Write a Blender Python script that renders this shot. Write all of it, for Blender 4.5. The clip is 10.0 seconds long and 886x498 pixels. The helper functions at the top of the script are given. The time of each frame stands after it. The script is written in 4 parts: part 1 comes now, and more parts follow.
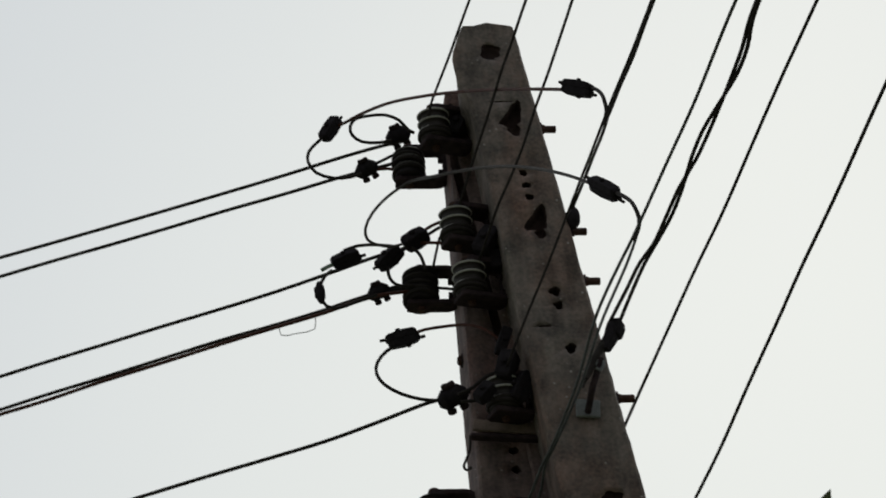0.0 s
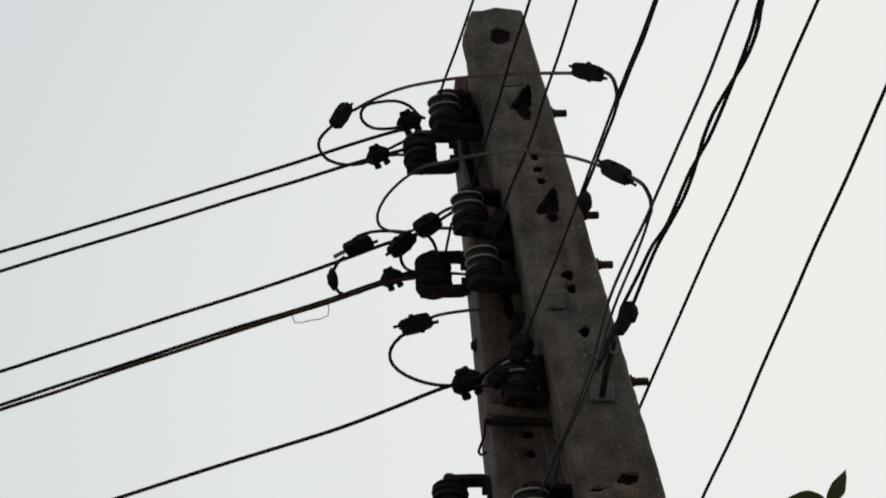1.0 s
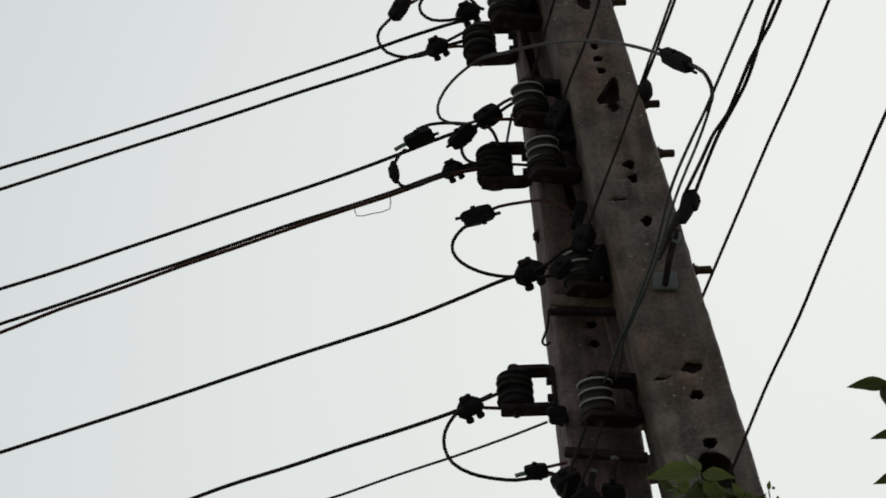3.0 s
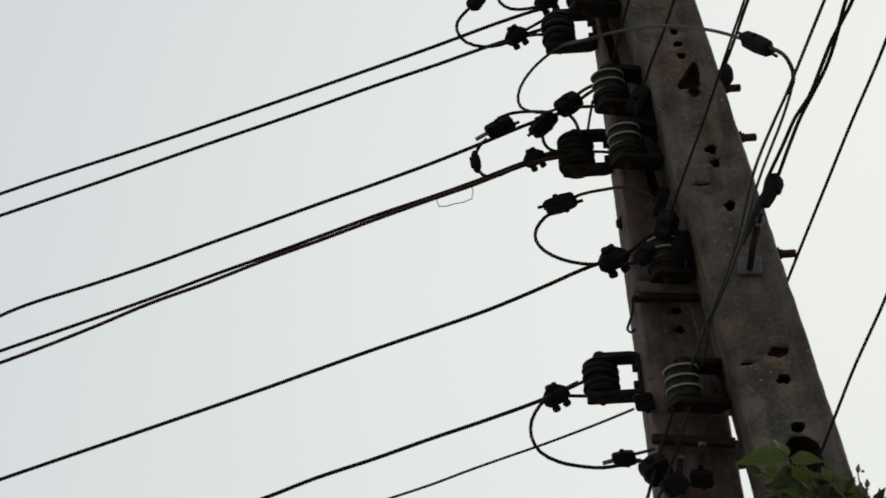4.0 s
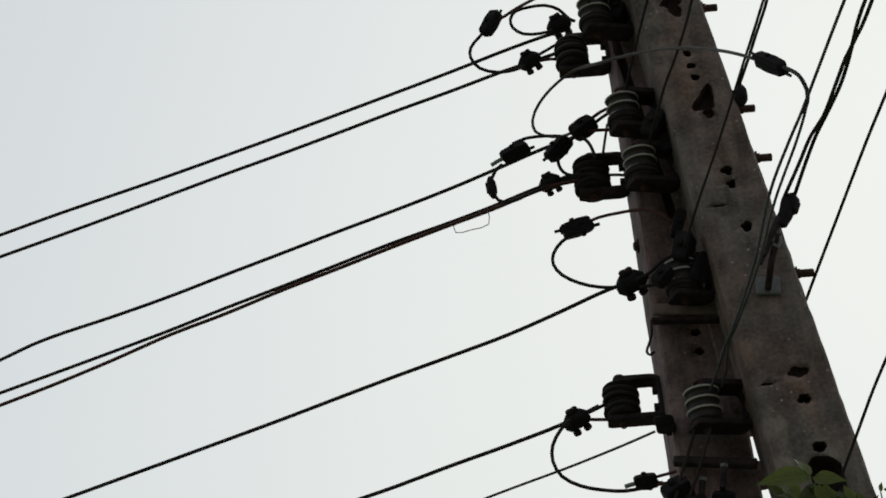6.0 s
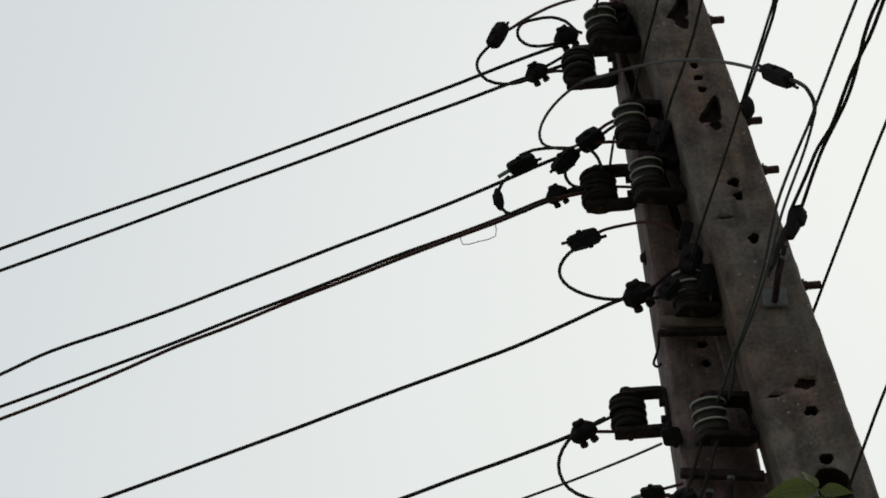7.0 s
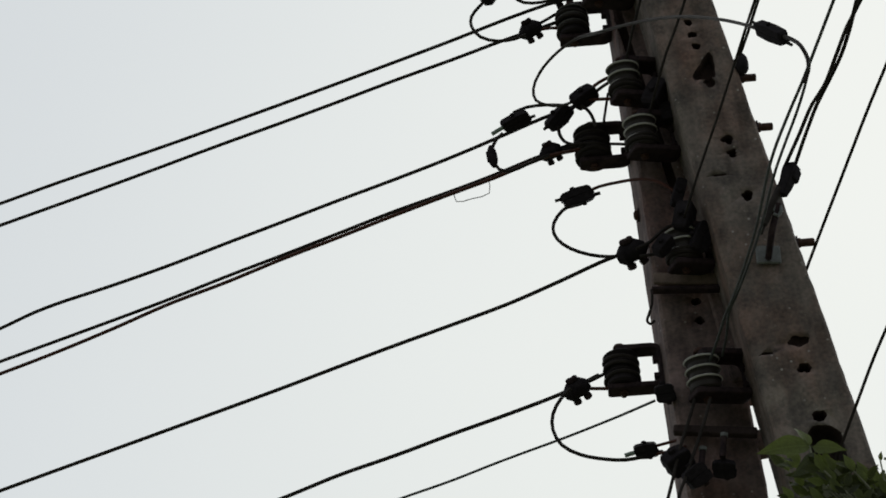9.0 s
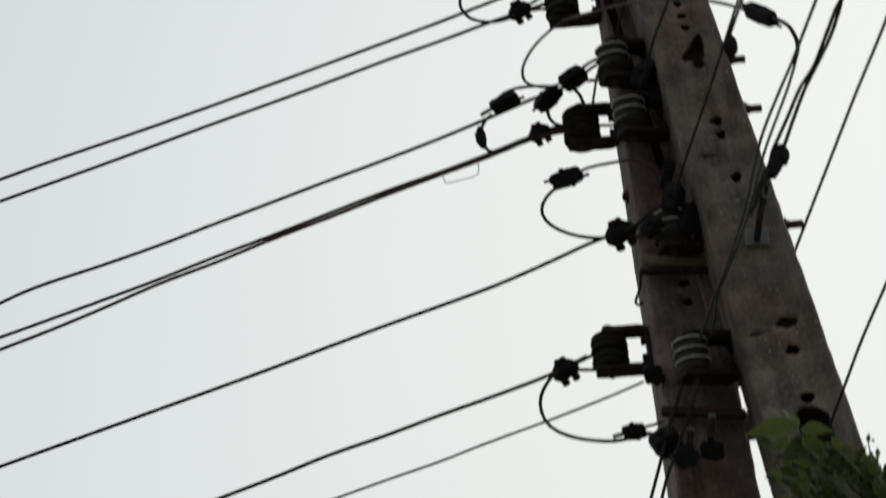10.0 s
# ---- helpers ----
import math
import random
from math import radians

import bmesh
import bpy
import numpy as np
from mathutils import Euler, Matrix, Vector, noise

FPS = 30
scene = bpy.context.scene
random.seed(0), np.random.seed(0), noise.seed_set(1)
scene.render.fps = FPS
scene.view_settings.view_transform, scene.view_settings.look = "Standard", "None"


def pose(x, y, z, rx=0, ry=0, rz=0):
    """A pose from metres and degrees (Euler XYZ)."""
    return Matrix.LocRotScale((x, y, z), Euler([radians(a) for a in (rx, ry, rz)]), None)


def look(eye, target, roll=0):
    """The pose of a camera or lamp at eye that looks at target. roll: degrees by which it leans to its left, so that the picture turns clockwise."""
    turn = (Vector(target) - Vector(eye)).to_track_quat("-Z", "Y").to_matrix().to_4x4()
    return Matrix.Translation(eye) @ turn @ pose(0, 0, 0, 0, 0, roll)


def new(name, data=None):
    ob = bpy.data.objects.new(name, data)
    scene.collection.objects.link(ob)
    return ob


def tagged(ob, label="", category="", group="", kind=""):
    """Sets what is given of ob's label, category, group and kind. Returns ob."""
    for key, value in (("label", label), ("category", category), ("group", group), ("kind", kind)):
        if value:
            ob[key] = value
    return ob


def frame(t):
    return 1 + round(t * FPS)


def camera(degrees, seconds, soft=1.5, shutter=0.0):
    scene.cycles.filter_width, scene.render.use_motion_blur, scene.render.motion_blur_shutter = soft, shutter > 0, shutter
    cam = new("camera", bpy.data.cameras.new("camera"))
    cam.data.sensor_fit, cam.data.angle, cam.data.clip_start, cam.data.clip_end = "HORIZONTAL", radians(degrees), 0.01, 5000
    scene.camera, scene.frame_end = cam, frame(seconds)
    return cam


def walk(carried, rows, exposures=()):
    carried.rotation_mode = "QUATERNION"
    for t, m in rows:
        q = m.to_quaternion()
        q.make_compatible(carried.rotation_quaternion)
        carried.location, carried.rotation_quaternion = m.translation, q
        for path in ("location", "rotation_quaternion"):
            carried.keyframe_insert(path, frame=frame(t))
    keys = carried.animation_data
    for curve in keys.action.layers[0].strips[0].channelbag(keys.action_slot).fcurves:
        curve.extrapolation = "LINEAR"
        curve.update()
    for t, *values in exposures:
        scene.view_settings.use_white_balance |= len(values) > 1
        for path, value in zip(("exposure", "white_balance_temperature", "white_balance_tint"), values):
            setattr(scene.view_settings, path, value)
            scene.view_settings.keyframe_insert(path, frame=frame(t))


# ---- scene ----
# The camera stands on the ground and turns; metres, z up, y ahead.
EYE = (0.0, 0.0, 1.6)
cam = camera(19.0, 10.0, soft=1.75, shutter=0.5)
TURNS = [
    (0, 128.552, 3.772, 1.814),
    (0.5, 128.979, 4.317, 2.781),
    (1, 128.280, 4.153, 2.458),
    (1.5, 127.604, 4.135, 2.527),
    (2, 126.352, 4.202, 2.342),
    (2.5, 126.104, 4.043, 2.944),
    (2.7, 126.041, 4.011, 3.467),
    (3.8, 126.087, 3.920, 5.549),
    (4, 125.970, 3.884, 6.166),
    (4.5, 126.480, 4.213, 6.651),
    (4.8, 126.732, 4.498, 6.764),
    (4.9, 126.839, 4.519, 6.735),
    (5, 126.614, 4.352, 6.961),
    (5.1, 126.440, 4.525, 6.908),
    (5.2, 126.465, 4.460, 6.920),
    (6.3, 126.767, 4.606, 7.189),
    (6.5, 127.008, 4.640, 7.048),
    (7, 126.874, 4.439, 7.227),
    (7.5, 126.726, 4.454, 7.253),
    (8, 126.689, 4.422, 6.900),
    (8.5, 126.951, 4.678, 6.900),
    (9, 125.937, 4.509, 7.107),
    (9.5, 126.026, 4.379, 6.991),
    (9.9, 125.703, 4.190, 6.602),
    (9.96, 125.624, 4.336, 6.696),
    (10, 125.505, 4.554, 6.837),
]
walk(cam, [(t, pose(*EYE, rx, ry, rz)) for t, rx, ry, rz in TURNS],
     exposures=((0.0, -0.02), (2.5, -0.02), (4.0, 0.0), (6.5, 0.04), (10.0, 0.05)))

# ---- light: bright overcast, the hidden sun ahead ----
world = bpy.data.worlds.new("overcast_sky")
scene.world = world
world.use_nodes = True
wt = world.node_tree
wt.nodes.clear()
w_out = wt.nodes.new("ShaderNodeOutputWorld")
w_bg = wt.nodes.new("ShaderNodeBackground")
w_sky = wt.nodes.new("ShaderNodeTexSky")
w_sky.sky_type = "NISHITA"
w_sky.sun_disc = False
w_sky.sun_elevation = radians(42)
w_sky.sun_rotation = radians(12)
w_sky.air_density = 1.0
w_sky.dust_density = 6.0
w_sky.ozone_density = 1.0
w_geo = wt.nodes.new("ShaderNodeTexCoord")
w_dot = wt.nodes.new("ShaderNodeVectorMath")
w_dot.operation = "DOT_PRODUCT"
w_dot.inputs[1].default_value = Vector((0.22, 0.83, 0.42)).normalized()
w_ramp = wt.nodes.new("ShaderNodeValToRGB")
w_ramp.color_ramp.interpolation = "EASE"
w_ramp.color_ramp.elements[0].position = 0.0
w_ramp.color_ramp.elements[0].color = (0.18, 0.19, 0.20, 1)
w_ramp.color_ramp.elements[1].position = 1.0
w_ramp.color_ramp.elements[1].color = (0.815, 0.85, 0.825, 1)
w_mid = w_ramp.color_ramp.elements.new(0.55)
w_mid.color = (0.33, 0.35, 0.37, 1)
w_mid = w_ramp.color_ramp.elements.new(0.93)
w_mid.color = (0.66, 0.70, 0.725, 1)
w_map = wt.nodes.new("ShaderNodeMapRange")
w_map.inputs["From Min"].default_value = -1.0
w_cloud = wt.nodes.new("ShaderNodeTexNoise")
w_cloud.inputs["Scale"].default_value = 2.2
w_cloud.inputs["Detail"].default_value = 3.0
w_cmap = wt.nodes.new("ShaderNodeMapRange")
w_cmap.inputs["To Min"].default_value = 0.95
w_cmap.inputs["To Max"].default_value = 1.05
w_mul = wt.nodes.new("ShaderNodeVectorMath")
w_mul.operation = "SCALE"
w_mix = wt.nodes.new("ShaderNodeMix")
w_mix.data_type = "RGBA"
w_mix.inputs["Factor"].default_value = 0.985
w_scale = wt.nodes.new("ShaderNodeVectorMath")
w_scale.operation = "SCALE"
w_scale.inputs["Scale"].default_value = 0.1
L = wt.links.new
L(w_geo.outputs["Generated"], w_dot.inputs[0])
L(w_dot.outputs["Value"], w_map.inputs["Value"])
L(w_map.outputs["Result"], w_ramp.inputs["Fac"])
L(w_geo.outputs["Generated"], w_cloud.inputs["Vector"])
L(w_cloud.outputs["Fac"], w_cmap.inputs["Value"])
L(w_ramp.outputs["Color"], w_mul.inputs[0])
L(w_cmap.outputs["Result"], w_mul.inputs["Scale"])
L(w_sky.outputs["Color"], w_scale.inputs[0])
L(w_scale.outputs["Vector"], w_mix.inputs["A"])
L(w_mul.outputs["Vector"], w_mix.inputs["B"])
L(w_mix.outputs["Result"], w_bg.inputs["Color"])
w_bg.inputs["Strength"].default_value = 0.955
L(w_bg.outputs["Background"], w_out.inputs["Surface"])

sun = new("sun", bpy.data.lights.new("sun", "SUN"))
sun.data.energy = 0.5
sun.data.angle = radians(30)
sun.data.color = (1.0, 0.96, 0.9)
sun.matrix_world = look((2.0, 9.0, 9.5), (0, 0, 0))


# ---- materials ----
def mat(name, base, rough=0.6, metal=0.0, var=0.35, scale=30.0, fine=220.0, bump=0.3, tint=None, spec=0.5):
    m = bpy.data.materials.new(name)
    m.use_nodes = True
    nt = m.node_tree
    p = nt.nodes["Principled BSDF"]
    p.inputs["Metallic"].default_value = metal
    p.inputs["Specular IOR Level"].default_value = spec
    tc = nt.nodes.new("ShaderNodeTexCoord")
    info = nt.nodes.new("ShaderNodeObjectInfo")
    add = nt.nodes.new("ShaderNodeVectorMath")
    nt.links.new(tc.outputs["Object"], add.inputs[0])
    nt.links.new(info.outputs["Random"], add.inputs[1])
    big = nt.nodes.new("ShaderNodeTexNoise")
    big.inputs["Scale"].default_value = scale
    big.inputs["Detail"].default_value = 6
    small = nt.nodes.new("ShaderNodeTexNoise")
    small.inputs["Scale"].default_value = fine
    small.inputs["Detail"].default_value = 4
    nt.links.new(add.outputs[0], big.inputs["Vector"])
    nt.links.new(add.outputs[0], small.inputs["Vector"])
    ramp = nt.nodes.new("ShaderNodeValToRGB")
    lo = [c * (1 - var) for c in base]
    hi = [min(1, c * (1 + var)) for c in (tint or base)]
    ramp.color_ramp.elements[0].color = (*lo, 1)
    ramp.color_ramp.elements[0].position = 0.32
    ramp.color_ramp.elements[1].color = (*hi, 1)
    ramp.color_ramp.elements[1].position = 0.68
    mixv = nt.nodes.new("ShaderNodeMix")
    mixv.inputs["Factor"].default_value = 0.4
    nt.links.new(big.outputs["Fac"], mixv.inputs["A"])
    nt.links.new(small.outputs["Fac"], mixv.inputs["B"])
    nt.links.new(mixv.outputs["Result"], ramp.inputs["Fac"])
    nt.links.new(ramp.outputs["Color"], p.inputs["Base Color"])
    rr = nt.nodes.new("ShaderNodeMapRange")
    rr.inputs["To Min"].default_value = max(0.02, rough - 0.12)
    rr.inputs["To Max"].default_value = min(1, rough + 0.12)
    nt.links.new(small.outputs["Fac"], rr.inputs["Value"])
    nt.links.new(rr.outputs["Result"], p.inputs["Roughness"])
    bp = nt.nodes.new("ShaderNodeBump")
    bp.inputs["Strength"].default_value = bump
    bp.inputs["Distance"].default_value = 0.003
    nt.links.new(mixv.outputs["Result"], bp.inputs["Height"])
    nt.links.new(bp.outputs["Normal"], p.inputs["Normal"])
    return m


def concrete(name, base):
    """Weathered cast concrete: blotches, streaks down the faces, pale specks of aggregate, pores."""
    m = mat(name, base, rough=0.9, var=0.52, scale=13.0, fine=95.0, bump=0.9, tint=(base[0] * 1.1, base[1] * 1.01, base[2] * 0.97), spec=0.2)
    nt = m.node_tree
    p = nt.nodes["Principled BSDF"]
    tc = nt.nodes.new("ShaderNodeTexCoord")
    old = p.inputs["Base Color"].links[0].from_socket
    stretch = nt.nodes.new("ShaderNodeMapping")
    stretch.inputs["Scale"].default_value = (26, 26, 1.6)
    streak = nt.nodes.new("ShaderNodeTexNoise")
    streak.inputs["Scale"].default_value = 1.0
    streak.inputs["Detail"].default_value = 5
    nt.links.new(tc.outputs["Object"], stretch.inputs["Vector"])
    nt.links.new(stretch.outputs["Vector"], streak.inputs["Vector"])
    smap = nt.nodes.new("ShaderNodeMapRange")
    smap.inputs["From Min"].default_value = 0.35
    smap.inputs["From Max"].default_value = 0.7
    smap.inputs["To Min"].default_value = 0.72
    smap.inputs["To Max"].default_value = 1.15
    nt.links.new(streak.outputs["Fac"], smap.inputs["Value"])
    mul = nt.nodes.new("ShaderNodeVectorMath")
    mul.operation = "SCALE"
    nt.links.new(old, mul.inputs[0])
    nt.links.new(smap.outputs["Result"], mul.inputs["Scale"])
    vor = nt.nodes.new("ShaderNodeTexVoronoi")
    vor.inputs["Scale"].default_value = 34.0
    nt.links.new(tc.outputs["Object"], vor.inputs["Vector"])
    pick = nt.nodes.new("ShaderNodeMapRange")
    pick.inputs["From Min"].default_value = 0.14
    pick.inputs["From Max"].default_value = 0.09
    pick.inputs["To Min"].default_value = 0.0
    pick.inputs["To Max"].default_value = 0.9
    nt.links.new(vor.outputs["Distance"], pick.inputs["Value"])
    some = nt.nodes.new("ShaderNodeTexNoise")
    some.inputs["Scale"].default_value = 11.0
    nt.links.new(tc.outputs["Object"], some.inputs["Vector"])
    gate = nt.nodes.new("ShaderNodeMapRange")
    gate.inputs["From Min"].default_value = 0.47
    gate.inputs["From Max"].default_value = 0.66
    nt.links.new(some.outputs["Fac"], gate.inputs["Value"])
    both = nt.nodes.new("ShaderNodeMath")
    both.operation = "MULTIPLY"
    nt.links.new(pick.outputs["Result"], both.inputs[0])
    nt.links.new(gate.outputs["Result"], both.inputs[1])
    fin = nt.nodes.new("ShaderNodeMix")
    fin.data_type = "RGBA"
    fin.inputs["B"].default_value = (0.60, 0.57, 0.53, 1)
    nt.links.new(both.outputs[0], fin.inputs["Factor"])
    # rusty washes and greenish lime bloom, each with its own outline
    under = mul.outputs["Vector"]
    for scale, lo, hi, colour, seed_off in ((4.2, 0.50, 0.72, (1.12, 0.86, 0.78, 1), 3.1), (6.5, 0.54, 0.70, (0.70, 0.70, 0.68, 1), 8.7), (9.0, 0.56, 0.72, (1.22, 1.26, 1.20, 1), 15.3)):
        moved = nt.nodes.new("ShaderNodeMapping")
        moved.inputs["Location"].default_value = (seed_off, seed_off, 0)
        moved.inputs["Scale"].default_value = (1, 1, 0.55)
        nt.links.new(tc.outputs["Object"], moved.inputs["Vector"])
        spots = nt.nodes.new("ShaderNodeTexNoise")
        spots.inputs["Scale"].default_value = scale
        spots.inputs["Detail"].default_value = 7
        spots.inputs["Roughness"].default_value = 0.65
        nt.links.new(moved.outputs["Vector"], spots.inputs["Vector"])
        edge = nt.nodes.new("ShaderNodeMapRange")
        edge.inputs["From Min"].default_value = lo
        edge.inputs["From Max"].default_value = hi
        nt.links.new(spots.outputs["Fac"], edge.inputs["Value"])
        wash = nt.nodes.new("ShaderNodeMix")
        wash.data_type = "RGBA"
        wash.blend_type = "MULTIPLY"
        wash.inputs["B"].default_value = colour
        nt.links.new(edge.outputs["Result"], wash.inputs["Factor"])
        nt.links.new(under, wash.inputs["A"])
        under = wash.outputs["Result"]
    nt.links.new(under, fin.inputs["A"])
    nt.links.new(fin.outputs["Result"], p.inputs["Base Color"])
    return m


M_CONC = concrete("weathered_concrete", (0.204, 0.185, 0.169))
M_CONC_B = concrete("weathered_concrete_reddish", (0.186, 0.148, 0.142))
# Rust brown, darkened further to put shade inside holes, chips and groove.
M_HOLE = mat("shade_dark_rusty_concrete", (0.040, 0.026, 0.023), rough=0.95, var=0.45, scale=25, fine=120, bump=0.8, spec=0.1)
M_IRON = mat("rusty_painted_iron", (0.042, 0.032, 0.037), rough=0.9, metal=0.0, var=0.45, scale=40, tint=(0.052, 0.036, 0.038), spec=0.1)
M_RUST = mat("rust", (0.07, 0.032, 0.022), rough=0.85, var=0.5, scale=60)
M_RUSTY_BAR = mat("rusting_steel_band", (0.24, 0.18, 0.15), rough=0.8, metal=0.1, var=0.4, scale=30)
M_BAND = mat("rust_brown_iron", (0.062, 0.046, 0.044), rough=0.9, var=0.45, scale=35, spec=0.1)
M_GALV = mat("galvanised_steel", (0.19, 0.20, 0.195), rough=0.6, metal=0.3, var=0.3, scale=50)
M_PORC = mat("dark_brown_glazed_porcelain", (0.034, 0.028, 0.031), rough=0.6, var=0.3, scale=40, bump=0.08, spec=0.15)
M_PORC_L = mat("grey_brown_porcelain", (0.040, 0.033, 0.030), rough=0.55, var=0.15, scale=40, bump=0.08, spec=0.35)
# Pale colour stands for the sky glinting on brown glazed rims.
M_RIM = mat("glint_pale_porcelain_rim", (0.62, 0.61, 0.57), rough=0.4, var=0.18, scale=50, bump=0.1)
# The same painted rim glint, but fainter.
M_RIM_D = mat("faint_glint_porcelain_rim", (0.16, 0.155, 0.15), rough=0.5, var=0.3, scale=50, bump=0.1, spec=0.3)
M_CABLE = mat("black_cable_insulation", (0.040, 0.034, 0.031), rough=0.8, var=0.4, scale=30, bump=0.1, spec=0.15)
# Black cable tinted red brown all over to paint a lens colour fringe.
M_CABLE_R = mat("red_fringed_black_cable", (0.085, 0.030, 0.020), rough=0.7, var=0.4, scale=25, bump=0.1, spec=0.3)
# Greenish wire grey, raised to paint the light on the lowest front lines.
M_CABLE_G = mat("lit_grey_green_wire", (0.052, 0.060, 0.055), rough=0.65, var=0.4, scale=25, bump=0.1)
# Lighter grey brown that paints in the highlight along the long jumper.
M_CABLE_W = mat("highlight_toned_cable", (0.075, 0.066, 0.060), rough=0.7, var=0.4, scale=25, bump=0.1, spec=0.25)
M_PLAST = mat("black_plastic", (0.027, 0.023, 0.026), rough=0.85, var=0.4, scale=60, bump=0.15, spec=0.08)
M_TIP = mat("pale_green_cap", (0.25, 0.33, 0.27), rough=0.5, var=0.3, scale=80)
M_BARK = mat("bark", (0.09, 0.075, 0.055), rough=0.9, var=0.4, scale=25, bump=0.8)
M_GROUND = mat("dry_ground", (0.13, 0.12, 0.085), rough=0.95, var=0.4, scale=0.6, fine=9, bump=0.4, tint=(0.11, 0.13, 0.07))


def leaf_material(name, base, tint, through_colour, share, low):
    m = mat(name, base, rough=0.55, var=0.4, scale=18, fine=60, bump=0.2, tint=tint, spec=0.2)
    nt = m.node_tree
    p = nt.nodes["Principled BSDF"]
    info = nt.nodes.new("ShaderNodeObjectInfo")
    tone = nt.nodes.new("ShaderNodeMapRange")
    tone.inputs["To Min"].default_value = low
    tone.inputs["To Max"].default_value = 1.2
    island = nt.nodes.new("ShaderNodeNewGeometry")
    either = nt.nodes.new("ShaderNodeMath")
    nt.links.new(info.outputs["Random"], either.inputs[0])
    nt.links.new(island.outputs["Random Per Island"], either.inputs[1])
    turn = nt.nodes.new("ShaderNodeMath")
    turn.operation = "FRACT"
    nt.links.new(either.outputs[0], turn.inputs[0])
    nt.links.new(turn.outputs[0], tone.inputs["Value"])
    toned = nt.nodes.new("ShaderNodeVectorMath")
    toned.operation = "SCALE"
    nt.links.new(p.inputs["Base Color"].links[0].from_socket, toned.inputs[0])
    nt.links.new(tone.outputs["Result"], toned.inputs["Scale"])
    # a pale midrib, and paler towards the margin
    tc = nt.nodes.new("ShaderNodeTexCoord")
    xyz = nt.nodes.new("ShaderNodeSeparateXYZ")
    nt.links.new(tc.outputs["Object"], xyz.inputs[0])
    off = nt.nodes.new("ShaderNodeMath")
    off.operation = "ABSOLUTE"
    nt.links.new(xyz.outputs["Y"], off.inputs[0])
    rib = nt.nodes.new("ShaderNodeValToRGB")
    rib.color_ramp.elements[0].position = 0.0
    rib.color_ramp.elements[0].color = (1.0, 1.0, 1.0, 1)
    rib.color_ramp.elements[1].position = 0.22
    rib.color_ramp.elements[1].color = (0.95, 0.95, 0.95, 1)
    mid = rib.color_ramp.elements.new(0.022)
    mid.color = (0.50, 0.50, 0.50, 1)
    nt.links.new(off.outputs[0], rib.inputs["Fac"])
    veined = nt.nodes.new("ShaderNodeVectorMath")
    veined.operation = "MULTIPLY"
    nt.links.new(toned.outputs["Vector"], veined.inputs[0])
    nt.links.new(rib.outputs["Color"], veined.inputs[1])
    wide = nt.nodes.new("ShaderNodeVectorMath")
    wide.operation = "SCALE"
    wide.inputs["Scale"].default_value = 1.35
    nt.links.new(veined.outputs["Vector"], wide.inputs[0])
    nt.links.new(wide.outputs["Vector"], p.inputs["Base Color"])
    out = nt.nodes["Material Output"]
    tr = nt.nodes.new("ShaderNodeBsdfTranslucent")
    tr.inputs["Color"].default_value = (*through_colour, 1)
    mx = nt.nodes.new("ShaderNodeMixShader")
    mx.inputs["Fac"].default_value = share
    nt.links.new(p.outputs[0], mx.inputs[1])
    nt.links.new(tr.outputs[0], mx.inputs[2])
    nt.links.new(mx.outputs[0], out.inputs["Surface"])
    return m


M_LEAF = leaf_material("mature_leaf", (0.044, 0.056, 0.016), (0.060, 0.070, 0.020), (0.085, 0.11, 0.025), 0.2, 0.4)
# Young light green, brightened too so that it paints leaves catching the light.
M_LEAF_Y = leaf_material("lit_young_leaf", (0.078, 0.100, 0.030), (0.115, 0.138, 0.042), (0.18, 0.23, 0.05), 0.30, 0.6)
M_TWIG = mat("pale_green_twig", (0.22, 0.23, 0.15), rough=0.8, var=0.35, scale=40)


# ---- builders ----
def mesh_of(bm, material, smooth=True):
    me = bpy.data.meshes.new("mesh")
    bmesh.ops.recalc_face_normals(bm, faces=bm.faces)
    bm.to_mesh(me)
    bm.free()
    me.materials.append(material)
    for poly in me.polygons:
        poly.use_smooth = smooth
    if smooth:
        me.set_sharp_from_angle(angle=radians(38))
    return me


def part(name, bm, material, parent, label="", smooth=True):
    ob = new(name, mesh_of(bm, material, smooth))
    ob.parent = parent
    if label:
        tagged(ob, label)
    return ob


def empty(name, m, label, category, group="", kind=""):
    ob = new(name)
    ob.matrix_world = m
    ob.empty_display_size = 0.05
    return tagged(ob, label, category, group, kind)


def add_box(bm, m, sx, sy, sz, bevel=0.002, seg=1):
    """A bevelled box of the given full sizes at the pose m."""
    made = bmesh.ops.create_cube(bm, size=1, matrix=m @ Matrix.Diagonal((sx, sy, sz, 1)))
    if bevel:
        edges = list({e for v in made["verts"] for e in v.link_edges})
        bmesh.ops.bevel(bm, geom=edges, offset=bevel, segments=seg, affect="EDGES", profile=0.5)
    return bm


def add_lathe(bm, m, profile, n=24):
    """A turned body about z from (radius, z) pairs, closed at both ends."""
    rings = []
    for r, z in profile:
        rings.append([bm.verts.new(m @ Vector((r * math.cos(2 * math.pi * i / n), r * math.sin(2 * math.pi * i / n), z))) for i in range(n)])
    for a, b in zip(rings, rings[1:]):
        for i in range(n):
            bm.faces.new((a[i], a[(i + 1) % n], b[(i + 1) % n], b[i]))
    bm.faces.new(rings[0])
    bm.faces.new(rings[-1])
    return bm


def add_hex(bm, m, r, h):
    return add_lathe(bm, m, [(r * 0.9, -h / 2), (r, -h / 2 + 0.001), (r, h / 2 - 0.001), (r * 0.9, h / 2)], 6)


